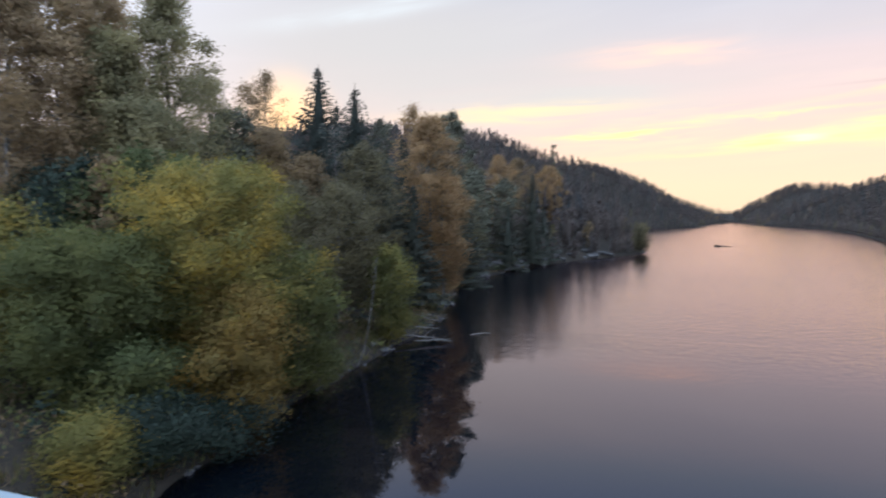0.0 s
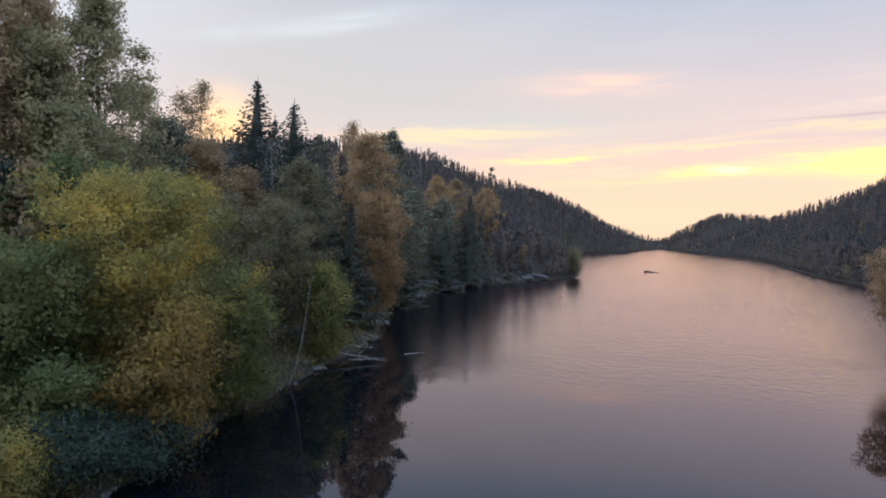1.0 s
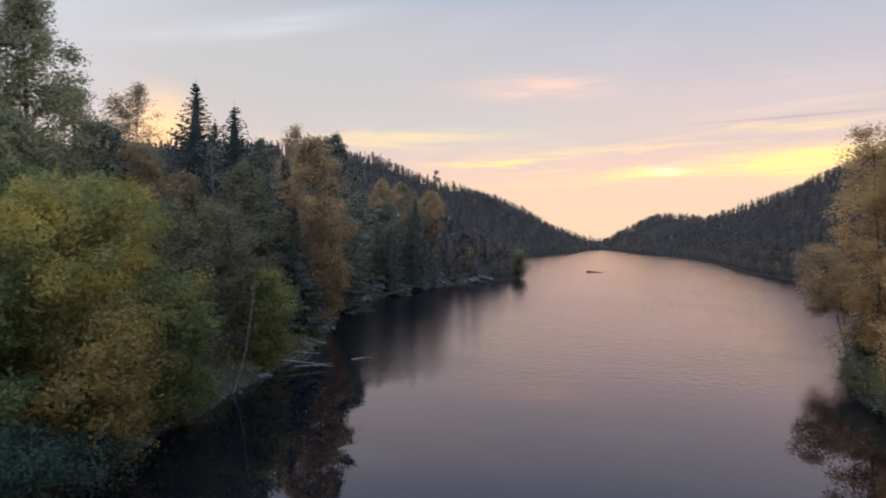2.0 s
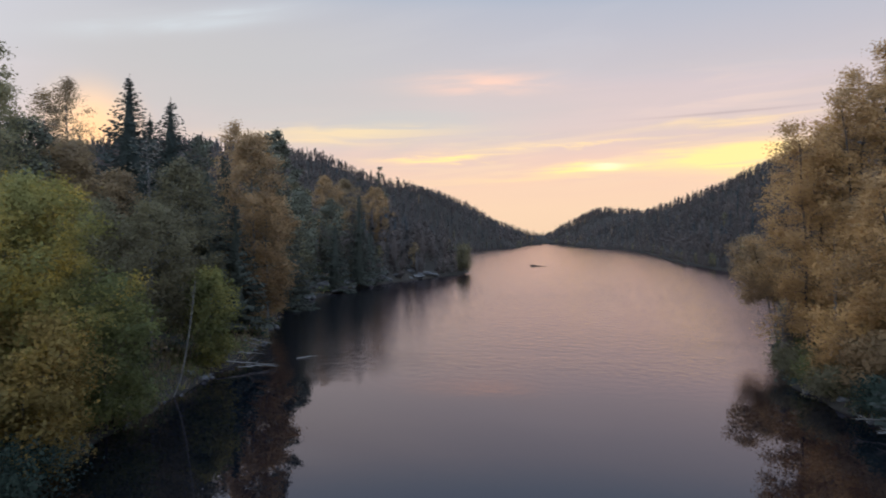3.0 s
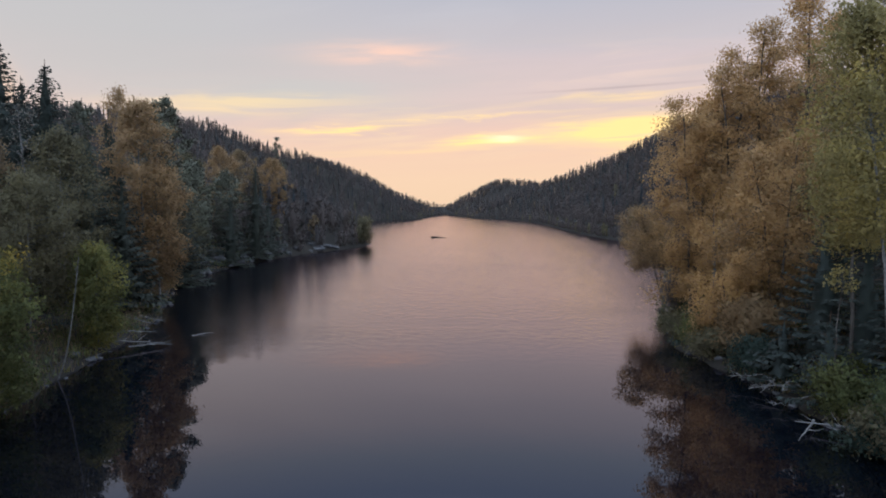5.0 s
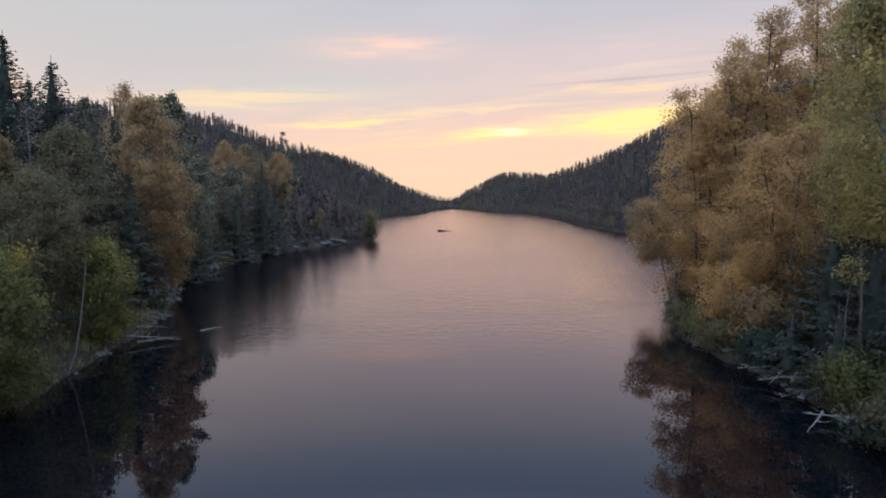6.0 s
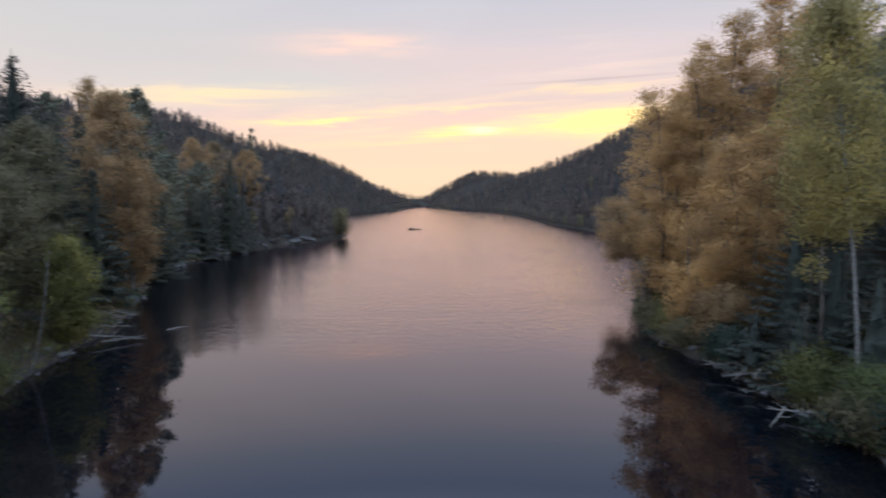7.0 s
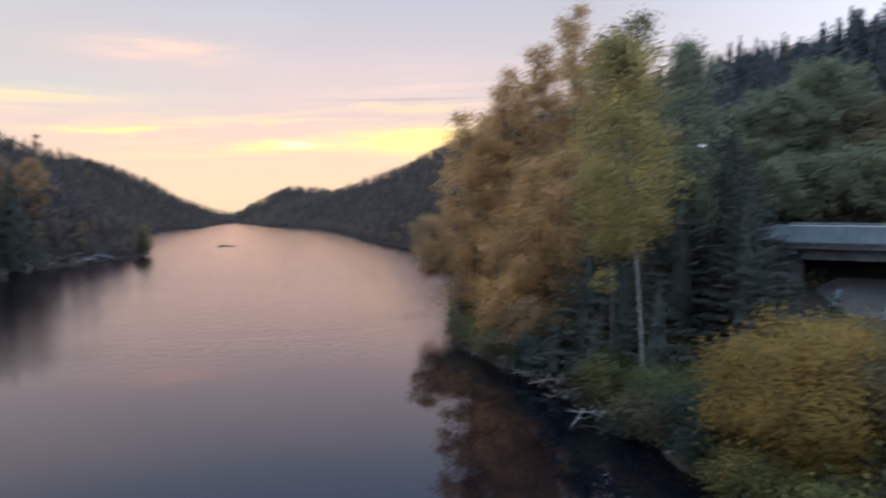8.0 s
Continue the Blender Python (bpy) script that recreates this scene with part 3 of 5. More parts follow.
plant("alder_tree", B_(19, 5.4, 2.4, 0.8, 30, 17100, 0.16), "grey", "yellow", (-26.9, 19.2), "yellow alder at the foot of the slope")
plant("alder_tree", B_(20, 6.1, 1.7, 0.4, 30, 15200, 0.15), "grey", "moss", (-18.9, 28.9), "small olive-green alder beside the water")
plant("alder_tree", B_(21, 8.6, 2.8, 0.8, 34, 15750, 0.18), "grey", "green", (-26.2, 26.2), "green alder behind the yellow alder")
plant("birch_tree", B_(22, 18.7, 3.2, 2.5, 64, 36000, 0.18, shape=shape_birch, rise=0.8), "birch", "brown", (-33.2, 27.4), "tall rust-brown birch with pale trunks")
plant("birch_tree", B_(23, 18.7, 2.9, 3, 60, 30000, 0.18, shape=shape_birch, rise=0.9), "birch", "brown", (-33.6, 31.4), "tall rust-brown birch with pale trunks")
plant("aspen_tree", B_(24, 19.3, 3.0, 2.5, 64, 32000, 0.16, shape=shape_birch, rise=0.9), "grey", "lit_olive", (-29.8, 32.4), "tall thinning olive aspen on the slope")
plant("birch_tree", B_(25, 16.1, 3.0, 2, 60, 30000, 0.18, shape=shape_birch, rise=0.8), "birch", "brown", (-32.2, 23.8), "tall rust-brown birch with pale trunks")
plant("aspen_tree", B_(26, 15.7, 2.8, 2, 56, 27000, 0.18, shape=shape_birch, rise=0.8), "grey", "lit_olive", (-30.3, 29.1), "tall olive aspen on the slope")
plant("aspen_tree", B_(27, 12.2, 3.0, 2, 46, 20900, 0.17, shape=shape_birch, rise=0.8), "grey", "lit_olive", (-27.8, 28.8), "dull olive aspen on the slope")
plant("aspen_tree", B_(28, 16.1, 2.2, 3, 46, 10450, 0.15, shape=shape_birch, rise=0.9), "grey", "lit_olive", (-32.0, 38.4), "tall sparse aspen on the slope")
plant("pine_tree", B_(29, 14.0, 1.9, 6, 26, 9100, 0.19, shape=shape_birch, rise=0.7, spread=0.25), "brown", "pine", (-32.0, 41.0), "dark pine among aspens")
plant("birch_tree", B_(30, 15.5, 2.2, 3, 44, 8000, 0.15, shape=shape_birch, rise=1.0), "birch", "rust", (-46.2, 60.4), "slender sparse birch on the ridge")
plant("birch_tree", B_(31, 18.1, 2.2, 3, 44, 9000, 0.15, shape=shape_birch, rise=1.0), "birch", "rust", (-46.7, 65.0), "slender sparse birch on the ridge")
plant("birch_tree", B_(32, 12.7, 2.8, 2, 44, 18050, 0.17, shape=shape_birch, sag=0.3), "birch", "rust", (-31.2, 44.1), "brown autumn birch below the spruces")
plant("birch_tree", B_(33, 9.0, 2.8, 1, 40, 17100, 0.17, shape=shape_birch), "birch", "olive", (-25.5, 38.3), "dull olive birch on the slope")
plant("birch_tree", B_(34, 7.8, 2.8, 1, 40, 17100, 0.17, shape=shape_birch), "birch", "olive", (-25.6, 34.6), "dull olive birch on the slope")
plant("spruce_tree", conifer(35, 18.1, 6.0, step=0.40, spray=0.66), "brown", "spruce", (-32.3, 52.9), "dark pointed spruce against the evening sky")
plant("spruce_tree", conifer(36, 17.2, 5.4, step=0.40, spray=0.66), "brown", "spruce", (-30.6, 56.2), "dark pointed spruce against the evening sky")
plant("spruce_tree", conifer(37, 15.5, 2.2, step=0.42, spray=0.50), "brown", "spruce", (-35.0, 60.6), "smaller dark spruce between two tall ones")
plant("birch_tree", B_(38, 13.4, 1.7, 2, 44, 700, 0.15, shape=shape_birch, rise=0.9, thick=0.009), "birch", "grey", (-28.8, 49.2), "almost bare grey-white birch before the spruces")
plant("birch_tree", B_(39, 9.2, 2.9, 1.2, 44, 14250, 0.16, shape=shape_birch), "birch", "olive", (-24.2, 42.0), "dull olive-brown birch with a white trunk near the water")
plant("birch_tree", B_(40, 12.1, 2.8, 1.2, 44, 15200, 0.17, shape=shape_birch), "birch", "olive", (-25.9, 49.6), "olive-brown birch on the slope")
plant("birch_tree", B_(41, 6.1, 1.3, 0.5, 30, 11400, 0.15, shape=shape_flame), "birch", "moss", (-20.6, 42.8), "small yellow-olive birch at the water's edge")
plant("spruce_tree", conifer(42, 12.0, 2.3), "brown", "lit_spruce", (-25.9, 53.0), "dense dark green spruce among birches")
plant("spruce_tree", conifer(43, 10.1, 2.2), "brown", "lit_spruce", (-24.3, 54.9), "dense dark green spruce among birches")
plant("spruce_tree", conifer(44, 14.3, 2.3), "brown", "lit_spruce", (-30.2, 65.4), "dark spruce behind the birches")
plant("birch_tree", B_(45, 17.0, 3.4, 2.5, 60, 20500, 0.19, shape=shape_birch, rise=0.9, sag=0.35), "birch", "tan", (-25.7, 61.9), "tall orange-brown birch on the shore")
plant("birch_tree", B_(46, 12.5, 2.8, 1.5, 40, 12250, 0.18, shape=shape_birch, rise=0.9, sag=0.35), "birch", "tan", (-24.7, 62.8), "orange-brown birch on the shore")
plant("birch_tree", B_(47, 19.1, 2.0, 3, 40, 7350, 0.19, shape=shape_birch, rise=0.9), "birch", "tan", (-33.9, 76.9), "orange-brown birch standing over the skyline")
plant("pine_tree", B_(48, 18.6, 3.0, 3, 44, 16000, 0.20, shape=shape_birch, rise=0.7, spread=0.25), "brown", "pine", (-27.2, 69.4), "crooked pine standing above the skyline")
plant("pine_tree", B_(49, 16.7, 2.0, 8, 22, 5250, 0.22, shape=shape_birch, rise=0.7, spread=0.25), "brown", "pine", (-40.9, 82.4), "pine standing above the skyline")
plant("spruce_tree", conifer(50, 16.4, 2.9), "brown", "lit_spruce", (-29.1, 78.8), "dark spruce among shore birches")
plant("birch_tree", B_(51, 14.5, 3.6, 2.0, 44, 12250, 0.21, shape=shape_birch, sag=0.3), "birch", "olive", (-37.4, 107.4), "dull olive birch on the shore slope")
plant("birch_tree", B_(52, 15.5, 4.3, 2.5, 44, 14000, 0.23, shape=shape_birch, sag=0.3), "birch", "tan", (-39.1, 128.0), "orange-brown birch on the shore slope")
plant("birch_tree", B_(53, 14.8, 4.2, 2.0, 44, 12250, 0.24, shape=shape_birch, sag=0.3), "birch", "rust", (-37.6, 136.5), "rust-brown birch on the shore slope")
plant("birch_tree", B_(54, 13.0, 3.8, 2.0, 40, 9625, 0.26, shape=shape_birch, sag=0.3), "birch", "tan", (-33.5, 146.0), "orange-brown birch on the shore slope")
plant("spruce_tree", conifer(55, 15.0, 2.3), "brown", "lit_spruce", (-28.5, 112.5), "dark spruce among shore birches")
plant("pine_tree", B_(56, 32.0, 2.6, 6, 20, 2800, 0.34, shape=shape_birch, rise=0.7, spread=0.3), "brown", "pine", (-52.3, 232.2), "lone pine above the ridge line")
plant("birch_tree", B_(57, 5.7, 1.5, 0.5, 26, 5250, 0.21), "birch", "olive", (-15.8, 158.2), "small dull olive birch on the point")
plant("spruce_tree", conifer(58, 14.5, 2.6, step=0.6, spray=0.62), "brown", "lit_spruce", (-33.0, 72.5), "dark spruce among shore birches")
plant("spruce_tree", conifer(59, 13.0, 2.5, step=0.6, spray=0.62), "brown", "lit_spruce", (-33.5, 88.0), "dark spruce among shore birches")
plant("spruce_tree", conifer(60, 12.5, 2.5, step=0.6, spray=0.62), "brown", "lit_spruce", (-34.0, 99.0), "dark spruce among shore birches")
plant("pine_tree", B_(61, 14.0, 2.8, 2.0, 40, 9000, 0.24, shape=shape_birch, rise=0.5, spread=0.35), "brown", "pine", (-31.8, 92.5), "dark shore pine with a full crown")
plant("pine_tree", B_(62, 12.5, 2.8, 1.5, 40, 9000, 0.24, shape=shape_birch, rise=0.5, spread=0.35), "brown", "pine", (-32.6, 112.0), "dark shore pine with a full crown")
plant("spruce_tree", conifer(63, 10.0, 2.4, step=0.6, spray=0.62), "brown", "lit_spruce", (-29.8, 103.0), "low dark spruce near the waterline")
plant("spruce_tree", conifer(64, 9.0, 2.3, step=0.6, spray=0.62), "brown", "lit_spruce", (-28.4, 120.0), "low dark spruce near the waterline")
plant("birch_tree", B_(65, 9.0, 2.4, 0.8, 36, 9000, 0.22, shape=shape_birch), "birch", "olive", (-30.2, 84.5), "dull olive birch near the waterline")
plant("birch_tree", B_(66, 10.5, 2.6, 0.8, 40, 14000, 0.19, shape=shape_birch), "birch", "rust", (-30.0, 47.5), "rust-brown birch before the spruces")
plant("birch_tree", B_(67, 12.0, 2.6, 1.0, 44, 14000, 0.18, shape=shape_birch), "birch", "rust", (-33.8, 47.5), "rust-brown birch before the spruces")

# ---- trees of the right bank ----
plant("birch_tree", B_(101, 18.0, 2.76, 0.8, 64, 29000, 0.135, shape=shape_round, rise=0.7, sag=0.2, stems=2), "grey", "orange", (20.6, 50.3), "tall orange birch clump above the water")
plant("birch_tree", B_(102, 15.5, 2.86, 1.8, 70, 38000, 0.135, shape=shape_round, rise=0.6, sag=0.25, stems=3), "grey", "orange", (18.8, 50.5), "tall orange birch clump hanging over the water")
plant("birch_tree", B_(103, 8.6, 2.4, 3.8, 46, 17100, 0.14, shape=shape_birch, rise=0.5, sag=0.3, stems=2, lean=(-1.6, 0.2)), "grey", "tan", (20.4, 61.5), "tan-brown birch leaning out over the water")
plant("birch_tree", B_(104, 19.4, 3.18, 1.2, 70, 38000, 0.135, shape=shape_birch, rise=0.7, sag=0.25, stems=3), "grey", "orange", (21.4, 48.2), "tall orange-brown birch with several stems")
plant("birch_tree", B_(105, 19.3, 2.86, 2, 66, 34000, 0.135, shape=shape_birch, rise=0.8, sag=0.2, stems=2), "grey", "orange", (24.4, 45.5), "tall orange-brown birch with several stems")
plant("birch_tree", B_(106, 11.4, 2.3, 0.8, 50, 26000, 0.13, shape=shape_birch, rise=0.6, sag=0.3, stems=2), "grey", "orange", (19.5, 39.4), "orange-brown birch at the foot of taller birches")
plant("birch_tree", B_(107, 4.4, 1.5, 0.2, 36, 20000, 0.12, stems=4), "grey", "orange", (17.4, 41.6), "low orange birch scrub over the bank")
plant("birch_tree", B_(108, 2.6, 1.4, 0.2, 30, 11400, 0.15, stems=4), "grey", "tan", (17.6, 38.7), "low brown birch scrub over the bank")
plant("birch_tree", B_(109, 16.1, 1.75, 7.4, 54, 20000, 0.125, shape=shape_birch, rise=0.8, sag=0.2, thick=0.0046, lean=(-1.2, 0.75)), "birch", "lime", (17.45, 26.1), "slim yellow birch with a straight white trunk")
plant("birch_tree", B_(110, 10.6, 1.5, 6.4, 36, 9500, 0.15, shape=shape_birch, rise=0.8, sag=0.2), "grey", "lime", (18.6, 30.8), "slim yellow birch beside the white birch")
plant("aspen_tree", B_(111, 17.5, 1.9, 5, 46, 7500, 0.14, shape=shape_birch, rise=0.9), "grey", "olive", (21.7, 34.8), "tall thin olive-green aspen behind the birches")
plant("aspen_tree", B_(112, 15.1, 2.0, 5, 50, 12350, 0.14, shape=shape_birch, rise=0.9), "grey", "sage", (23.8, 33.4), "tall thin grey-green aspen behind the birches")
plant("spruce_tree", conifer(113, 7.3, 2.3, step=0.40, spray=0.36), "brown", "spruce", (19.1, 34.0), "dark shaded spruce under the birches")
plant("spruce_tree", conifer(114, 6.3, 2.2, step=0.40, spray=0.36), "brown", "spruce", (19.6, 31.4), "dark shaded spruce under the birches")
plant("spruce_tree", conifer(115, 9.4, 2.4, step=0.40, spray=0.36), "brown", "spruce", (23.6, 32.3), "dark shaded spruce behind the white birch")
plant("spruce_tree", conifer(116, 10.2, 2.6), "brown", "spruce", (27.9, 34.0), "dark spruce beside the road bridge")
plant("spruce_tree", conifer(117, 12.5, 2.8), "brown", "spruce", (31.1, 40.4), "dark spruce beside the road bridge")
plant("spruce_tree", conifer(118, 8.9, 2.3, step=0.40, spray=0.36), "brown", "spruce", (25.6, 29.4), "dark spruce beside the road bridge")
plant("spruce_tree", conifer(119, 9.0, 1.5, step=0.40, spray=0.36), "brown", "spruce", (23.4, 27.2), "dark spruce before the end of the bridge")
plant("birch_sapling", B_(120, 6.0, 0.22, 5.3, 6, 300, 0.13, shape=shape_round, spread=0.12, thick=0.003), "grey", "lime", (16.8, 29.0), "thin sapling with a tuft of bright yellow leaves")
plant("autumn_shrub", B_(121, 2.1, 0.6, 0.2, 18, 4940, 0.13, stems=3), "grey", "moss", (17.0, 28.5), "small olive-green shrub on the bank")
plant("spruce_tree", conifer(122, 3.0, 1.5, step=0.40, spray=0.36), "brown", "spruce", (16.9, 33.5), "young dark spruce on the bank")
plant("spruce_tree", conifer(123, 3.7, 1.6, step=0.40, spray=0.36), "brown", "spruce", (17.1, 29.9), "young dark spruce on the bank")
plant("spruce_tree", conifer(124, 4.8, 1.8, step=0.40, spray=0.36), "brown", "spruce", (19.3, 28.0), "young dark spruce behind the white birch")
plant("willow_bush", B_(125, 1.3, 1.1, 0.2, 20, 7600, 0.13, stems=4), "grey", "blue", (16.9, 35.8), "dark willow bush on the bank")
plant("willow_bush", B_(126, 0.9, 0.9, 0.2, 20, 7600, 0.13, stems=4), "grey", "blue", (16.6, 24.6), "dark willow bush on the bank")
plant("willow_bush", B_(127, 1.7, 1.1, 0.2, 20, 8550, 0.12, stems=4), "grey", "blue", (16.6, 20.7), "dark willow bush on the bank")
plant("willow_bush", B_(128, 0.7, 1.0, 0.1, 18, 7600, 0.12, stems=4), "grey", "moss", (16.1, 17.8), "dark willow bush on the bank")
plant("willow_bush", B_(129, 0.5, 1.0, 0.1, 18, 7600, 0.12, stems=4), "grey", "moss", (16.0, 15.5), "dull green willow bush on the bank")
plant("autumn_shrub", B_(130, 1.7, 1.2, 0.2, 24, 12000, 0.10, stems=3), "grey", "green", (17.5, 23.8), "low green shrub on the bank")
plant("autumn_shrub", B_(131, 1.2, 0.9, 0.2, 20, 6650, 0.13, stems=3), "grey", "olive", (16.8, 24.3), "low olive shrub on the bank")
plant("alder_tree", B_(132, 4.4, 1.95, 0.1, 56, 46000, 0.10, stems=2), "grey", "amber", (17.6, 17.7), "round golden-orange alder beside the bridge")
plant("alder_tree", B_(133, 2.1, 1.9, 0.3, 34, 20000, 0.115, stems=2), "grey", "olive", (20.8, 17.2), "olive alder bush below the bridge")
plant("alder_tree", B_(134, 0.7, 1.8, 0.3, 30, 11400, 0.16, stems=2), "grey", "olive", (25.5, 22.5), "olive bush below the road bridge")
plant("aspen_tree", B_(135, 8.2, 3.8, 1.0, 54, 19250, 0.21), "grey", "sage", (42.9, 42.0), "round dull sage-green aspen behind the road bridge")
plant("aspen_tree", B_(136, 8.0, 3.2, 1.0, 46, 14000, 0.21), "grey", "sage", (38.7, 43.2), "round sage-green aspen behind the road bridge")
plant("aspen_tree", B_(137, 4.4, 3.0, 1.0, 46, 14000, 0.21), "grey", "olive", (44.3, 37.4), "olive-brown aspen behind the road bridge")
plant("aspen_tree", B_(138, 3.8, 2.6, 0.8, 40, 12250, 0.20), "grey", "sage", (39.9, 36.4), "low sage-green aspen behind the road bridge")
plant("aspen_tree", B_(139, 4.0, 2.6, 0.8, 40, 12250, 0.20), "grey", "sage", (36.5, 38.4), "low sage-green aspen behind the road bridge")
plant("birch_tree", B_(140, 7.5, 1.1, 3.6, 20, 2600, 0.13, shape=shape_birch, rise=0.9, stems=4, thick=0.0055), "birch", "orange", (18.3, 45.6), "slim pale birch stems under the orange crowns")
plant("birch_tree", B_(141, 7.0, 1.1, 3.4, 20, 2400, 0.13, shape=shape_birch, rise=0.9, stems=4, thick=0.0055), "birch", "tan", (18.6, 42.8), "slim pale birch stems under the orange crowns")
plant("birch_tree", B_(142, 6.5, 1.0, 3.0, 20, 2400, 0.13, shape=shape_birch, rise=0.9, stems=4, thick=0.0055), "birch", "orange", (18.9, 40.2), "slim pale birch stems under the orange crowns")
plant("willow_bush", B_(143, 0.9, 1.1, 0.1, 20, 6500, 0.12, stems=4), "grey", "olive", (16.7, 46.4), "low olive willow bush at the waterline")
plant("willow_bush", B_(144, 0.9, 1.1, 0.1, 20, 6500, 0.12, stems=4), "grey", "moss", (16.4, 43.2), "low olive willow bush at the waterline")
plant("willow_bush", B_(145, 1.0, 1.1, 0.1, 20, 6500, 0.12, stems=4), "grey", "olive", (16.6, 40.2), "low olive willow bush at the waterline")
plant("willow_bush", B_(146, 0.9, 1.0, 0.1, 20, 6500, 0.12, stems=4), "grey", "olive", (19.6, 54.0), "low olive willow bush at the waterline")
# the white stem that leans out from the left bank
stem = Tubes()
tt = np.linspace(0, 1, 9)
stem.add(np.stack([0.05 * tt + 1.15 * tt ** 0.5, 0.2 * tt, 6.2 * tt - 0.3 * (tt == 0)], 1), 0.030 * (1 - 0.55 * tt) + 0.010, 8)
for k in range(9):
    b = np.array([1.1, 0.2, 6.0]) * (0.7 + 0.035 * k)
    stem.add(np.stack([b, b + np.array([math.cos(k * 2.4), math.sin(k * 2.4), 0.6]) * 0.35]), (0.010, 0.003), 3)
lean_birch = new("birch_tree")
lean_birch.matrix_basis = pose(-19.5, 36.0, 0.2)
tagged(lean_birch, "bare leaning white birch stem at the waterline", "tree")
part("trunk", stem.mesh("trunk", BARK["birch"]), lean_birch)


# ---- filling trees on the slopes, copied from a few grown ones ----
FILL = [
    tree_thing("birch_tree", B_(301, 10.0, 2.0, 1.2, 36, 4600, 0.30, shape_birch), "birch", "olive", (-40.0, 47.0), "dull olive birch on the wooded slope", group="trees on the slopes"),
    tree_thing("birch_tree", B_(302, 11.0, 2.0, 1.5, 36, 4400, 0.30, shape_birch, sag=0.3), "birch", "rust", (-37.0, 70.0), "rust-brown birch on the wooded slope", group="trees on the slopes"),
    tree_thing("aspen_tree", B_(303, 9.0, 2.1, 1.0, 34, 4600, 0.30), "grey", "green", (-41.0, 40.0), "green aspen on the wooded slope", group="trees on the slopes"),
    tree_thing("spruce_tree", conifer(304, 11.0, 2.3, step=0.85, spray=0.62), "brown", "spruce", (-38.0, 62.0), "dark spruce on the wooded slope", group="trees on the slopes"),
    tree_thing("spruce_tree", conifer(305, 9.0, 2.1, step=0.85, spray=0.62), "brown", "spruce", (-36.0, 80.0), "dark spruce on the wooded slope", group="trees on the slopes"),
]
rng = np.random.default_rng(21)
taken = []
while len(taken) < 50:
    left = len(taken) < 34
    y = rng.uniform(24, 112) if left else rng.uniform(22, 66)
    d = rng.uniform(8, 32)
    x = shore_left(y) - d if left else shore_right(y) + d
    if any((x - a) ** 2 + (y - b) ** 2 < 12 for a, b in taken):
        continue
    if not left and y < 1.28 * x and x < 47:
        continue
    taken.append((x, y))
    k = rng.integers(0, 5) if left else rng.choice([2, 3, 4, 3, 4, 0])
    s = rng.uniform(0.7, 1.05) * (0.8 if d < 14 else 1)
    copy = copy_thing(FILL[k], pose(x, y, ground_at(x, y), 0, 0, rng.uniform(0, 360)))
    copy.scale = (s, s, s)


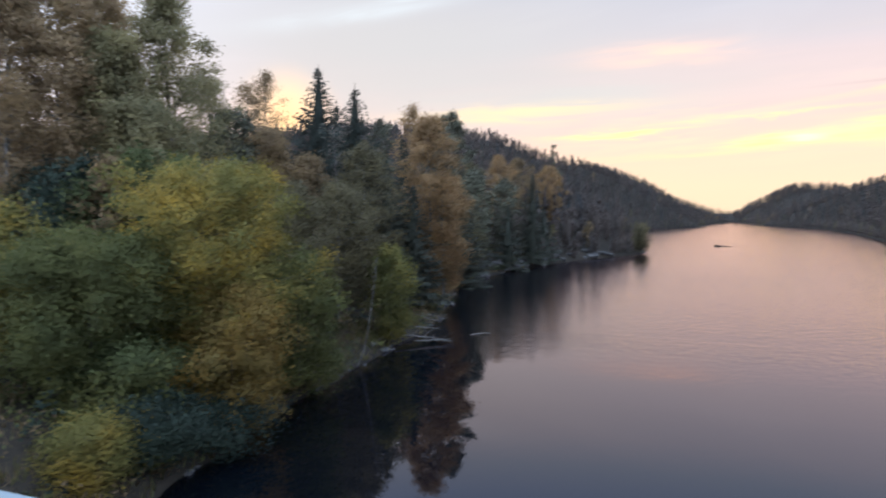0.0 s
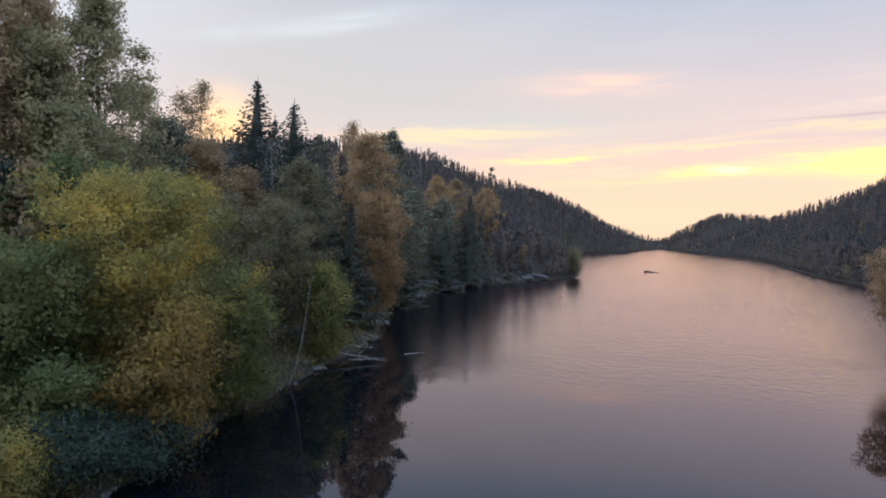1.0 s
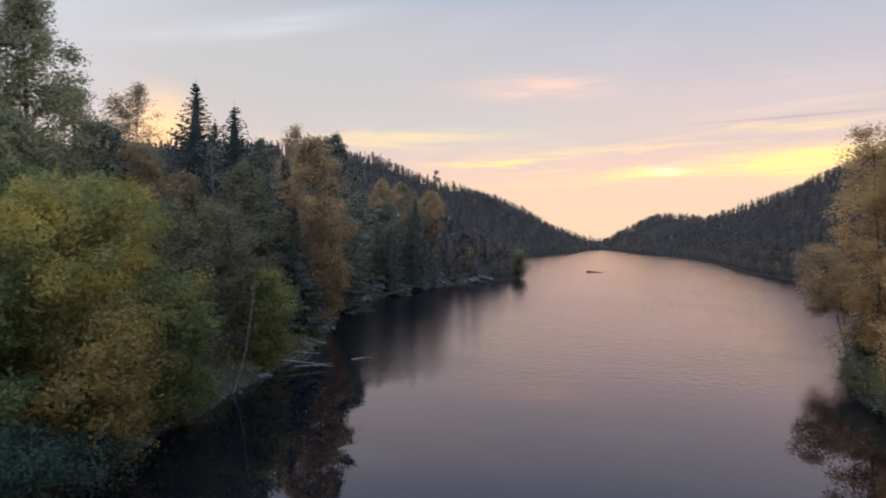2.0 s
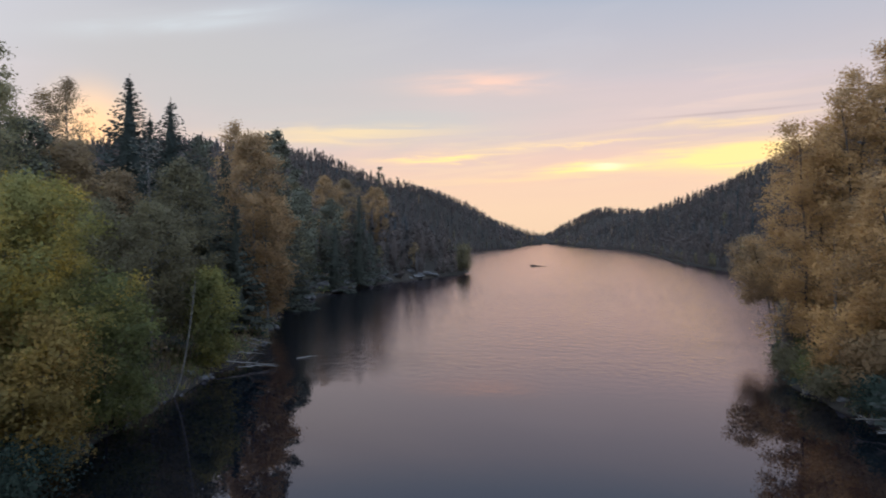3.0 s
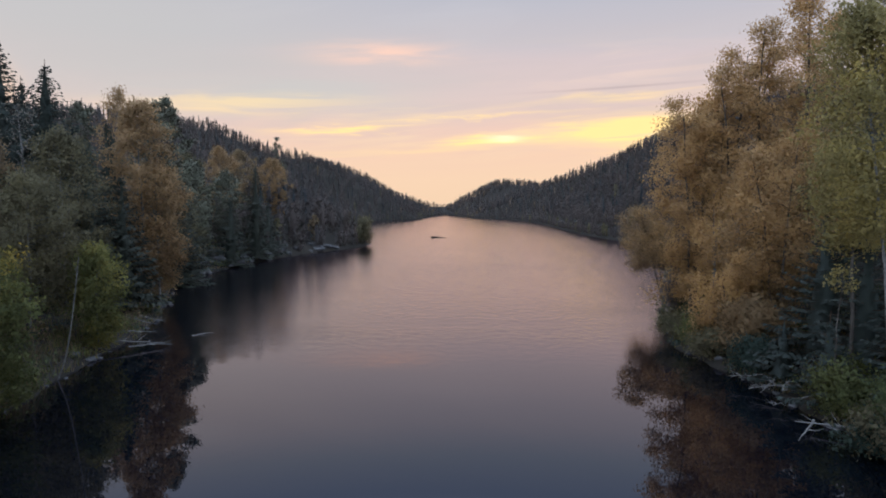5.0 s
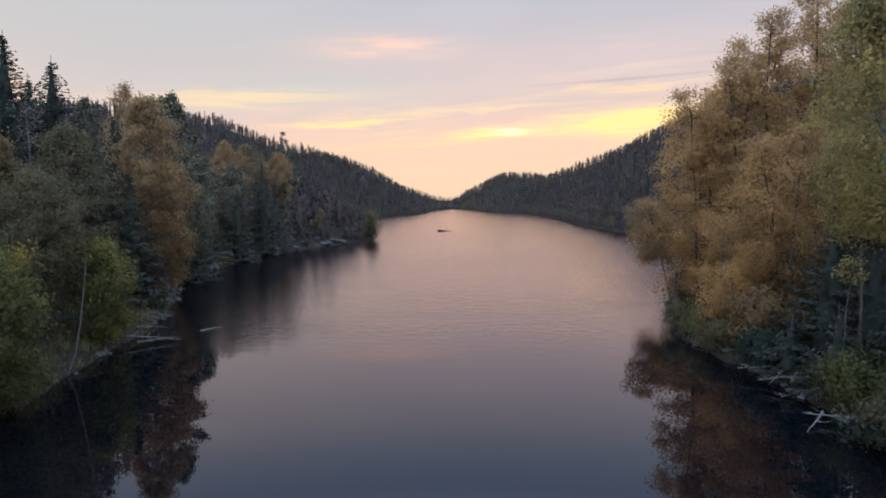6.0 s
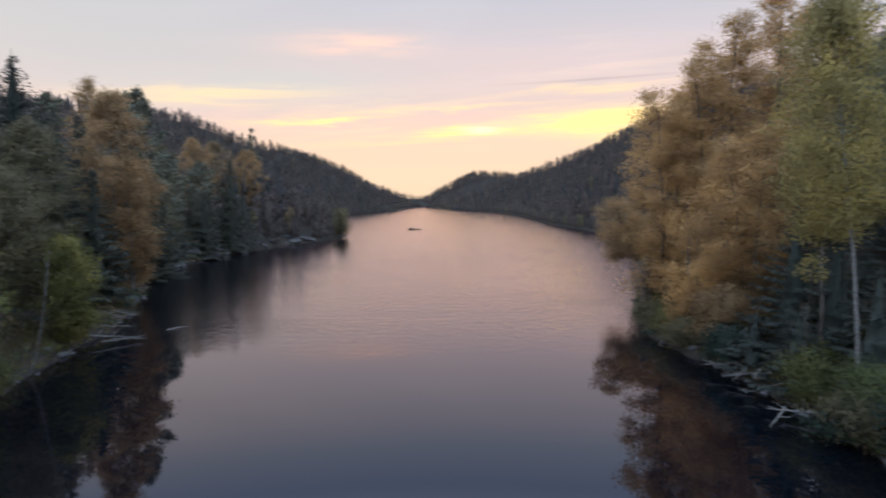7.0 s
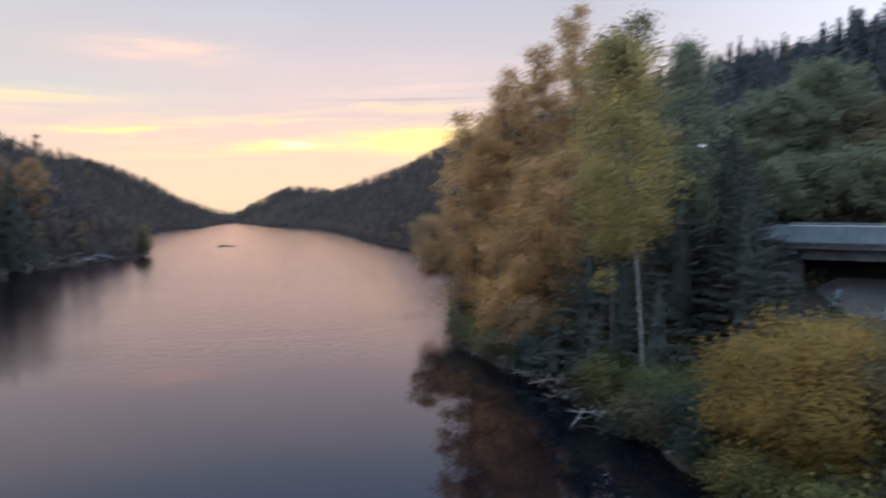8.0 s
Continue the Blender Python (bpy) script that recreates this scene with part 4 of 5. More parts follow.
# ---- far woods ----
def far_tree(key, rng, coarse):
    """A small tree for the distance: trunk and loose boughs."""
    wood = Tubes()
    if key == "spruce":
        h, r = 10.5 + rng.uniform(-1.5, 2.0), 1.55 + rng.uniform(-0.3, 0.3)
        wood.add([(0, 0, -1), (0, 0, h * 0.9)], (0.14, 0.03), 3)
        vs, ns, z, step = [], [], 0.4, (0.55, 0.85, 1.35)[coarse]
        while z < h - 0.2:
            rad = r * (1 - z / h) ** 0.6 + 0.28
            for i in range((8, 5, 3)[coarse]):
                a = rng.uniform(0, 6.28)
                o = np.array([math.cos(a), math.sin(a), 0])
                w = np.array([-o[1], o[0], 0]) * ((0.18, 0.34, 0.52)[coarse] * (0.35 + 0.5 * rad))
                far = rad * rng.uniform(0.8, 1.25)
                c = np.array([0, 0, z + 0.6 * step])
                ns.append(o * 0.7 + [0, 0, 0.5])
                vs.append([c + [0, 0, 0.25], c + o * far * 0.6 + w - [0, 0, 0.3], c + o * far - [0, 0, 0.35 + 0.25 * far], c + o * far * 0.6 - w - [0, 0, 0.3]])
            z += step
        want = unit(np.array(ns) + rng.normal(0, 0.15, (len(ns), 3)))
        v = facing(np.array(vs), want).reshape(-1, 3)
        f, n = np.arange(len(v)).reshape(-1, 4), np.repeat(want, 4, axis=0)
    else:
        h = {"pine": 10.5, "leafy": 9.5, "thin": 8.5}[key] + rng.uniform(-2, 2)
        wood.add([(0, 0, -1), (rng.normal(0, 0.2), rng.normal(0, 0.2), h * 0.5), (0, 0, h * 0.93)], (0.14, 0.09, 0.03), 3)
        count = {"pine": 150, "leafy": 260, "thin": 180}[key] * (6, 3, 1)[coarse] // 4
        lo = {"pine": 0.35, "leafy": 0.08, "thin": 0.15}[key]
        lobes, la = rng.uniform(0, 1, 9), rng.uniform(0, 6.28, 9)
        pick = rng.integers(0, 9, count)
        u = np.clip(lobes[pick] + rng.normal(0, 0.12, count), 0, 1)
        rad = {"pine": 1.8, "leafy": 2.1, "thin": 1.5}[key] * np.sqrt(np.clip(1 - (2 * u - 0.9) ** 2 / 1.3, 0.03, 1))
        ang = la[pick] + rng.normal(0, 0.8, count)
        q = np.sqrt(rng.uniform(0.1, 1, count))
        c = np.stack([np.cos(ang) * rad * q, np.sin(ang) * rad * q, h * (lo + (1 - lo) * u)], 1)
        want = unit(0.7 * unit((c - np.array([0, 0, h * 0.5])) * np.array([1, 1, 0.35])) + np.array([0, 0, 0.5]) + rng.normal(0, 0.10, (count, 3)))
        size = ((0.50, 0.40), (0.8, 0.62), (1.25, 0.95))[coarse]
        v, f, n = leaf_tris(rng, c, *size, want)
        n = np.repeat(n, 3, axis=0)
    # the closed heart of the crown, behind its loose boughs
    sides, k = 6, f.shape[1]
    if key == "spruce":
        levels = [(0.3, 0.48 * r), (h * 0.35, 0.40 * r), (h * 0.7, 0.30 * r), (h * 0.96, 0.14)]
    else:
        full = {"pine": 0.95, "leafy": 1.1, "thin": 0.7}[key]
        levels = [(h * lo, 0.35 * full), (h * (lo + 0.3 * (1 - lo)), 0.82 * full), (h * (lo + 0.7 * (1 - lo)), 0.72 * full), (h * 0.96, 0.06)]
    hv, hn = [], []
    for z, rad in levels:
        for i in range(sides):
            a = i * 6.2832 / sides + z
            q = rad * rng.uniform(0.75, 1.2)
            hv.append((math.cos(a) * q, math.sin(a) * q, z + rng.uniform(-0.25, 0.25)))
            hn.append((math.cos(a) * 0.7, math.sin(a) * 0.7, 0.5))
    quads = [(a * sides + i, a * sides + (i + 1) % sides, (a + 1) * sides + (i + 1) % sides, (a + 1) * sides + i) for a in range(len(levels) - 1) for i in range(sides)]
    hf = np.array(quads) if k == 4 else np.array([t for q in quads for t in ((q[0], q[1], q[2]), (q[0], q[2], q[3]))])
    f = np.concatenate([f, hf + len(v)])
    v = np.concatenate([v, np.array(hv)])
    n = np.concatenate([n, unit(np.array(hn))])
    tv = np.concatenate(wood.v)
    tf = np.concatenate(wood.f)
    return v, f, n, tv, tf


frng = np.random.default_rng(900)
FAR = {(key, coarse): [far_tree(key, frng, coarse) for _ in range(6)] for key in ("spruce", "pine", "leafy", "thin") for coarse in (0, 1, 2)}
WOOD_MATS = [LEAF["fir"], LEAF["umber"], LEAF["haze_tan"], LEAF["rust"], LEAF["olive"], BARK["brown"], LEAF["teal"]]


def build_woods(name, spots, label):
    """One wood: boughs, leaves and stems of all its trees."""
    rng = np.random.default_rng(len(spots))
    bags = {"boughs": ([], [], [], []), "leaves": ([], [], [], []), "stems": ([], [], [], [])}
    for x, y, scale, key, mat in spots:
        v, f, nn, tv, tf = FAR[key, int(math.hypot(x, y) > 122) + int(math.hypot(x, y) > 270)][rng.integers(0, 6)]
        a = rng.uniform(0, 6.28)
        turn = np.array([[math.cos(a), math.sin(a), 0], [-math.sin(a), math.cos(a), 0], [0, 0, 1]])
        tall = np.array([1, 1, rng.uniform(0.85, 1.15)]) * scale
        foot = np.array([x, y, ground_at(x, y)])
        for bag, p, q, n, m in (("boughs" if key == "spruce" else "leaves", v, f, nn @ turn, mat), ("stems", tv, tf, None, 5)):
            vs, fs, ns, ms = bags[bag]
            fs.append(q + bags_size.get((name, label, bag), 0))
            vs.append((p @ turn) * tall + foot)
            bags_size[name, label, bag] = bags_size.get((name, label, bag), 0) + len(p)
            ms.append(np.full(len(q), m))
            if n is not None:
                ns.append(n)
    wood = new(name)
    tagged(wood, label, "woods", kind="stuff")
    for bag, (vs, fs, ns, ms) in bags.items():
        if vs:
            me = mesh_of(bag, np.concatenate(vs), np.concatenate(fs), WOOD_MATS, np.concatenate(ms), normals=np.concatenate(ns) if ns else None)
            tagged(part(bag, me, wood), kind="stuff")


bags_size = {}


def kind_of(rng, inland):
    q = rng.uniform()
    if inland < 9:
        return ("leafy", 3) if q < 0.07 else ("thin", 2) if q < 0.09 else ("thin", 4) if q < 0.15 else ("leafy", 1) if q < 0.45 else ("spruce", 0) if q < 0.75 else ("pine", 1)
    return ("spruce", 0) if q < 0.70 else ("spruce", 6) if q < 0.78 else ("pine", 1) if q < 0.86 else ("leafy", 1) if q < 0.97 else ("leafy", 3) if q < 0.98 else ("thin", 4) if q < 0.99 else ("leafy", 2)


def scatter_woods(side, y0, y1, d1, spacing, seed):
    rng = np.random.default_rng(seed)
    spots, y = [], y0
    while y < y1:
        step = spacing * (1 + max(0, y - 150) / 900) * (0.90 if y > 190 else 1)
        d = 0.9
        while d < d1:
            yy = y + rng.uniform(-0.5, 0.5) * step
            dd = max(0.7, d + rng.uniform(-0.5, 0.5) * step * 0.9)
            x = shore_left(yy) - dd if side < 0 else shore_right(yy) + dd
            key, mat = kind_of(rng, dd)
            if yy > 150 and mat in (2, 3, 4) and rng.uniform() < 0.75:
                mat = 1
            size = rng.uniform(0.66, 0.84) * (0.5 if dd < 3 else 0.8 if dd < 7 else 1) * (0.72 if yy > 190 else 1)
            spots.append((x, yy, size, key, mat))
            d += step
        y += step
    return spots


left_spots = scatter_woods(-1, 113, 700, 96, 3.6, 1)
left_spots += [s for s in scatter_woods(-1, 30, 113, 92, 4.2, 2) if s[0] < -52 or (s[1] > 76 and s[0] < -35)]
right_spots = scatter_woods(1, 56, 690, 94, 3.7, 3)
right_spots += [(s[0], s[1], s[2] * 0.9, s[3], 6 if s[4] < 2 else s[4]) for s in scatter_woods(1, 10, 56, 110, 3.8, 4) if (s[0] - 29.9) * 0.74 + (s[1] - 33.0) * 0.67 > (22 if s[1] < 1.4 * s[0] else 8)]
for side, spots, y0 in ((-1, left_spots, 113), (1, right_spots, 52)):
    y = y0
    while y < 690:
        dd = frng.uniform(0.2, 1.3)
        x = shore_left(y) - dd if side < 0 else shore_right(y) + dd
        if side > 0 or y > 150 or frng.uniform() < 0.4:
            spots.append((x, y, frng.uniform(0.22, 0.48), "leafy", (1, 1, 4, 0)[frng.integers(0, 4)]))
        y += 1.6 * (1 + y / 300)
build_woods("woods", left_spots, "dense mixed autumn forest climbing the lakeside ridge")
# right of this bearing, fir and umber trees take the teal colour
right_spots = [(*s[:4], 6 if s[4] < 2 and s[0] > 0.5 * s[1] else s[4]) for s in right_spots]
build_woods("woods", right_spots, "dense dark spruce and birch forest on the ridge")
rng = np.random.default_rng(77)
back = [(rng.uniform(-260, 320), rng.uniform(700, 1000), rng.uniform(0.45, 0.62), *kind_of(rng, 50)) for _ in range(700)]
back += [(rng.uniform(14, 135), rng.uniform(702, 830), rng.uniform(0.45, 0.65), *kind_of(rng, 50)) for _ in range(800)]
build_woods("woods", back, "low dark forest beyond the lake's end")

# ---- undergrowth ----
def undergrowth(name, spots, size, mats, label, seed):
    """Low scrub and grass: loose leaves over short stems, sitting on the slope."""
    rng = np.random.default_rng(seed)
    at, idx = [], []
    for x, y, tall, wide, n, mat in spots:
        g = ground_at(x, y)
        p = rng.normal(size=(n, 3)) * np.array([wide, wide, tall * 0.3]) * 0.5
        p[:, 2] = np.abs(p[:, 2]) + rng.uniform(0, tall, n) * 0.7
        at.append(p + np.array([x, y, g]))
        idx.append(np.full(n, mat))
    at, idx = np.concatenate(at), np.concatenate(idx)
    v, f, n = leaf_tris(rng, at, size, size * 0.7, unit(rng.normal(0, 0.6, (len(at), 3)) + np.array([0, 0, 0.8])))
    tagged(new(name, mesh_of(name, v, f, mats, idx, normals=np.repeat(n, 3, axis=0))), label, "undergrowth", kind="stuff")


rng = np.random.default_rng(5)
spots = []
for i in range(620):
    y = rng.uniform(12, 112)
    d = 0.3 + abs(rng.normal(0, 9))
    spots.append((shore_left(y) - d, y, rng.uniform(0.5, 2.2) * (0.5 if d < 2 else 1), rng.uniform(0.6, 1.6), 60, rng.integers(0, 4)))
for i in range(360):
    y = rng.uniform(10, 60)
    d = 0.2 + abs(rng.normal(0, 7))
    spots.append((shore_right(y) + d, y, rng.uniform(0.5, 1.8) * (0.5 if d < 2 else 1), rng.uniform(0.6, 1.4), 80, (0, 3, 3, 2, 3)[rng.integers(0, 5)]))
for i in range(200):
    along, back = rng.uniform(-6, 24), rng.uniform(7, 24)
    spots.append((29.9 + 0.674 * along + 0.739 * back, 33.0 - 0.739 * along + 0.674 * back, rng.uniform(0.6, 1.8), rng.uniform(0.8, 1.6), 80, rng.integers(0, 4)))
undergrowth("undergrowth", spots, 0.18, [LEAF["moss"], LEAF["rust"], LEAF["green"], LEAF["blue"]], "low autumn scrub and ferns on the banks", 6)


def grass(name, count, label, seed):
    """Withered grass on both banks, blade by blade."""
    rng = np.random.default_rng(seed)
    at = []
    for i in range(count // 14):
        y = rng.uniform(12, 66)
        d = 0.1 + abs(rng.normal(0, 3.2))
        x = shore_left(y) - d if i % 2 else shore_right(y) + d
        p = np.array([x, y, ground_at(x, y) - 0.03]) + rng.normal(0, 1, (14, 3)) * np.array([0.22, 0.22, 0])
        at.append(p)
    at = np.concatenate(at)
    n = len(at)
    lean = rng.normal(0, 0.35, (n, 3)) + np.array([0, 0, 1.0])
    tall = rng.uniform(0.25, 0.75, (n, 1))
    side = unit(np.cross(lean, rng.normal(size=(n, 3)))) * 0.022
    v = np.stack([at - side, at + side, at + unit(lean) * tall], 1).reshape(-1, 3)
    f = np.arange(3 * n).reshape(-1, 3)
    up = unit(rng.normal(0, 0.4, (n, 3)) + np.array([0, 0, 0.8]))
    tagged(new(name, mesh_of(name, v, f, [LEAF["rust"], LEAF["moss"]], rng.integers(0, 2, n), normals=np.repeat(up, 3, axis=0))), label, "grass", kind="stuff")


grass("grass", 26000, "withered brown grass along the waterline", 31)


# ---- rocks ----
def rock_mesh(seed, mat):
    rng = np.random.default_rng(seed)
    bm = bmesh.new()
    bmesh.ops.create_icosphere(bm, subdivisions=3, radius=1)
    k = Vector(rng.uniform(-50, 50, 3))
    for v in bm.verts:
        p = v.co.copy()
        s = 1 + 0.32 * noise.noise(p * 0.9 + k) + 0.14 * noise.noise(p * 2.3 + k) + 0.05 * noise.noise(p * 6 + k)
        for axis in range(3):
            p[axis] = max(-0.72, min(0.72, p[axis]))
        v.co = Vector((p.x * s * 1.2, p.y * s * 0.95, p.z * s * 0.62))
    me = bpy.data.meshes.new("boulder")
    bm.to_mesh(me)
    bm.free()
    me.materials.append(mat)
    me.polygons.foreach_set("use_smooth", np.ones(len(me.polygons), dtype=bool))
    return me


ROCKS = [rock_mesh(s, MAT_ROCK) for s in range(6)]
WET_ROCKS = [rock_mesh(s, MAT_WET_ROCK) for s in range(6)]


def rock(x, y, size, rng, label, group, z=None, shapes=ROCKS):
    ob = new("boulder", shapes[rng.integers(0, 6)])
    flat = 0.55 if size > 1 else 1.0
    ob.matrix_basis = pose(x, y, (max(0.0, ground_at(x, y)) + size * 0.02) if z is None else z, rng.uniform(-12, 12), rng.uniform(-12, 12), rng.uniform(0, 360)) @ Matrix.Diagonal((size, size * rng.uniform(0.7, 1.1), size * flat * rng.uniform(0.7, 1.1), 1))
    return tagged(ob, label, "rock", group)


rng = np.random.default_rng(9)
for i in range(70):
    y = rng.uniform(18, 112)
    rock(shore_left(y) - rng.uniform(-0.5, 1.2), y, rng.uniform(0.10, 0.38), rng, "grey stone at the waterline", "stones along the left shore")
for i in range(44):
    y = rng.uniform(86, 150)
    rock(shore_left(y) - rng.uniform(0.0, 3.5), y, rng.uniform(0.5, 1.5), rng, "bare pale grey rock slab above the water", "rock outcrop on the left shore")
for i in range(16):
    y = rng.uniform(96, 116)
    rock(shore_left(y) - rng.uniform(0.3, 6.0), y, rng.uniform(1.0, 2.1), rng, "bare pale grey rock slab above the water", "rock outcrop on the left shore")
for i in range(40):
    y = rng.uniform(20, 50)
    rock(shore_right(y) + rng.uniform(-0.4, 1.0), y, rng.uniform(0.10, 0.32), rng, "grey stone at the waterline", "stones along the right shore")
for x, size, z in ((0.0, (1.25, 0.8, 0.62), 0.08), (2.0, (1.5, 0.6, 0.26), 0.02)):
    islet = new("boulder", WET_ROCKS[2 if x else 4])
    islet.matrix_basis = pose(x, 201.0, z, 0, 3, 12) @ Matrix.Diagonal((*size, 1))
    tagged(islet, "low dark rock breaking the lake surface", "rock", "islet")


# ---- driftwood ----
def driftwood(seed, length, twigs, thick=0.06):
    """A fallen branch: its stem and each bare twig."""
    rng = np.random.default_rng(seed)
    ob = new("driftwood")
    seg = np.linspace(0, 1, 7)
    line = np.stack([length * seg, 0.10 * length * np.sin(seg * 2.2 + seed), 0.07 * length * seg * (1 - seg) + rng.normal(0, 0.02, 7)], 1)
    t = Tubes()
    t.add(line, thick * (1 - 0.8 * seg) + 0.006, 6)
    part("branch", t.mesh("branch", MAT_DEAD), ob)
    for i in range(twigs):
        p = rng.uniform(0.25, 0.95)
        b = np.array([np.interp(p, seg, line[:, c]) for c in range(3)])
        d = unit(np.array([rng.uniform(0.2, 1.0), rng.normal(0, 0.9), rng.uniform(-0.15, 0.8)])) * length * rng.uniform(0.12, 0.32)
        t = Tubes()
        t.add(np.stack([b, b + d * 0.5 + rng.normal(0, 0.03, 3), b + d]), (thick * 0.4, thick * 0.25, 0.005), 4)
        part("twig", t.mesh("twig", MAT_DEAD), ob)
    return ob


DRIFT_LEFT = (
    (-20.8, 42.9, 0.62, 1, 4.4, 8, 28, 0.060, 7),
    (-18.8, 43.1, 0.30, 2, 1.7, 6, 58, 0.035, 4),
    (-18.6, 44.0, 0.28, 13, 1.5, 6, 12, 0.03, 4),
    (-23.4, 52.9, 0.85, 3, 3.1, 7, 4, 0.05, 10),
    (-22.6, 51.8, 0.8, 4, 2.3, 7, -18, 0.035, 10),
    (-16.9, 48.6, 0.03, 5, 1.6, 2, 32, 0.04, 0),
    (-20.7, 47.2, 0.55, 6, 2.1, 7, 40, 0.035, 10),
)
DRIFT_RIGHT = (
    (16.7, 26.9, 0.36, 7, 2.3, 3, 148, 0.050, 3),
    (15.4, 28.4, 0.25, 8, 2.6, 2, 240, 0.055, 4),
    (17.0, 30.6, 0.65, 9, 2.2, 9, 196, 0.04, 10),
    (17.0, 32.0, 0.7, 10, 2.2, 9, 158, 0.035, 10),
    (17.0, 33.4, 0.7, 11, 2.4, 9, 214, 0.035, 8),
    (16.9, 34.6, 0.7, 14, 2.0, 9, 176, 0.035, 8),
    (16.9, 32.8, 0.9, 15, 2.0, 8, 240, 0.03, 6),
)
for x, y, z, seed, length, twigs, turn, thick, dip in DRIFT_LEFT + DRIFT_RIGHT:
    ob = driftwood(seed, length, twigs, thick)
    ob.matrix_basis = pose(x, y, z, 0, dip, turn)
    tagged(ob, "bleached fallen branch lying out over the water" if length > 2.5 else "small tangle of bleached dead twigs on the bank", "driftwood", "driftwood on the shore")


# ---- the bridge underfoot ----
def deck_bridge():
    ob = new("footbridge")
    tagged(ob, "concrete bridge with a pale steel railing over the lake", "bridge")
    bm = bmesh.new()
    box(bm, (0, -2.5, 7.2), (46, 6.6, 0.5))
    box(bm, (0, -2.6, 6.6), (46, 4.0, 0.8))
    bm_part("deck", bm, MAT_CONCRETE, ob)
    bm = bmesh.new()
    box(bm, (0, -2.6, 7.47), (46, 5.4, 0.03))
    bm_part("roadway", bm, MAT_ASPHALT, ob, "dark asphalt roadway")
    for y in (0.64, -5.6):
        bm = bmesh.new()
        vs = box(bm, (0, y, 8.57), (46, 0.12, 0.06))
        bmesh.ops.bevel(bm, geom=bm.edges[:], offset=0.012, segments=2, affect="EDGES")
        bm_part("handrail", bm, MAT_PALE, ob, "pale painted handrail")
        for z in (7.75, 8.05, 8.32):
            bm = bmesh.new()
            box(bm, (0, y, z), (46, 0.04, 0.05))
            bm_part("rail", bm, MAT_STEEL, ob)
        for i in range(24):
            bm = bmesh.new()
            box(bm, (-23 + 2 * i + 0.5, y, 8.0), (0.07, 0.07, 1.1))
            bm_part("post", bm, MAT_STEEL, ob)
    for x in (-21, 21):
        bm = bmesh.new()
        box(bm, (x, -2.6, 3.4), (4.0, 6.0, 7.0))
        bm_part("abutment", bm, MAT_CONCRETE, ob)


deck_bridge()


# ---- the road bridge on the right bank ----
def road_bridge():
    ob = new("road_bridge")
    a, b = Vector((29.9, 33.0, 0)), Vector((44.5, 17.0, 0))
    run = (b - a).length
    ob.matrix_basis = Matrix.Translation(a) @ pose(0, 0, 0, 0, 0, math.degrees(math.atan2(b.y - a.y, b.x - a.x)))
    tagged(ob, "short concrete road bridge with a blue-grey steel parapet", "bridge")
    bm = bmesh.new()
    box(bm, (run / 2 + 0.4, 3.3, 7.42), (run - 0.8, 6.0, 0.36))
    bmesh.ops.bevel(bm, geom=bm.edges[:], offset=0.03, segments=1, affect="EDGES")
    bm_part("deck", bm, MAT_CONCRETE, ob)
    bm = bmesh.new()
    box(bm, (run / 2, 3.4, 7.62), (run, 5.0, 0.04))
    bm_part("roadway", bm, MAT_ASPHALT, ob, "dark asphalt roadway")
    for y in (1.3, 3.3, 5.3):
        bm = bmesh.new()
        vs = box(bm, (run / 2 + 0.9, y, 6.93), (run - 1.8, 0.5, 0.62))
        bm_part("girder", bm, MAT_CONCRETE, ob)
    for i in range(int(run / 2.2)):
        x = 0.2 + i * 2.2
        bm = bmesh.new()
        box(bm, (x + 1.08, -0.02, 8.12), (2.15, 0.05, 0.98))
        bmesh.ops.bevel(bm, geom=bm.edges[:], offset=0.012, segments=1, affect="EDGES")
        bm_part("panel", bm, MAT_PARAPET, ob, "blue-grey sheet panel")
        bm = bmesh.new()
        box(bm, (x, 0.06, 8.12), (0.09, 0.09, 1.06))
        bm_part("post", bm, MAT_PARAPET, ob)
        bm = bmesh.new()
        box(bm, (x, -0.07, 7.56), (0.16, 0.03, 0.12))
        bm_part("bracket", bm, MAT_PARAPET, ob)
    for z, mat in ((8.70, MAT_PALE), (8.58, MAT_STEEL)):
        bm = bmesh.new()
        box(bm, (run / 2 + 0.5, -0.02, z), (run - 1.4, 0.12, 0.05))
        bmesh.ops.bevel(bm, geom=bm.edges[:], offset=0.012, segments=2, affect="EDGES")
        bm_part("handrail", bm, mat, ob, "bright pale handrail")
    bm = bmesh.new()
    box(bm, (1.0, 4.4, 4.4), (1.5, 4.2, 5.6))
    bmesh.ops.bevel(bm, geom=bm.edges[:], offset=0.05, segments=1, affect="EDGES")
    bm_part("abutment", bm, MAT_CONCRETE, ob, "stained concrete abutment")
    # paved slope below the deck, with pale ribs
    bm = bmesh.new()
    box(bm, (run / 2 + 0.2, 1.6, 3.15), (run + 2.2, 6.4, 2.4), pose(0, 0, 0, 22, 0, 0))
    bmesh.ops.bevel(bm, geom=bm.edges[:], offset=0.08, segments=2, affect="EDGES")
    bm_part("paved_slope", bm, MAT_SLOPE, ob, "grey paved slope under the deck")
    for x in (3.4, 6.2, 9.1, 12.2, 16.0):
        bm = bmesh.new()
        box(bm, (x, 0.9, 4.12), (0.26, 3.4, 0.34), pose(0, 0, 0, 22, 0, -12))
        bmesh.ops.bevel(bm, geom=bm.edges[:], offset=0.03, segments=1, affect="EDGES")
        bm_part("drain_rib", bm, MAT_PALE, ob, "pale concrete rib")
    # the parapet slants down at its end
    bm = bmesh.new()
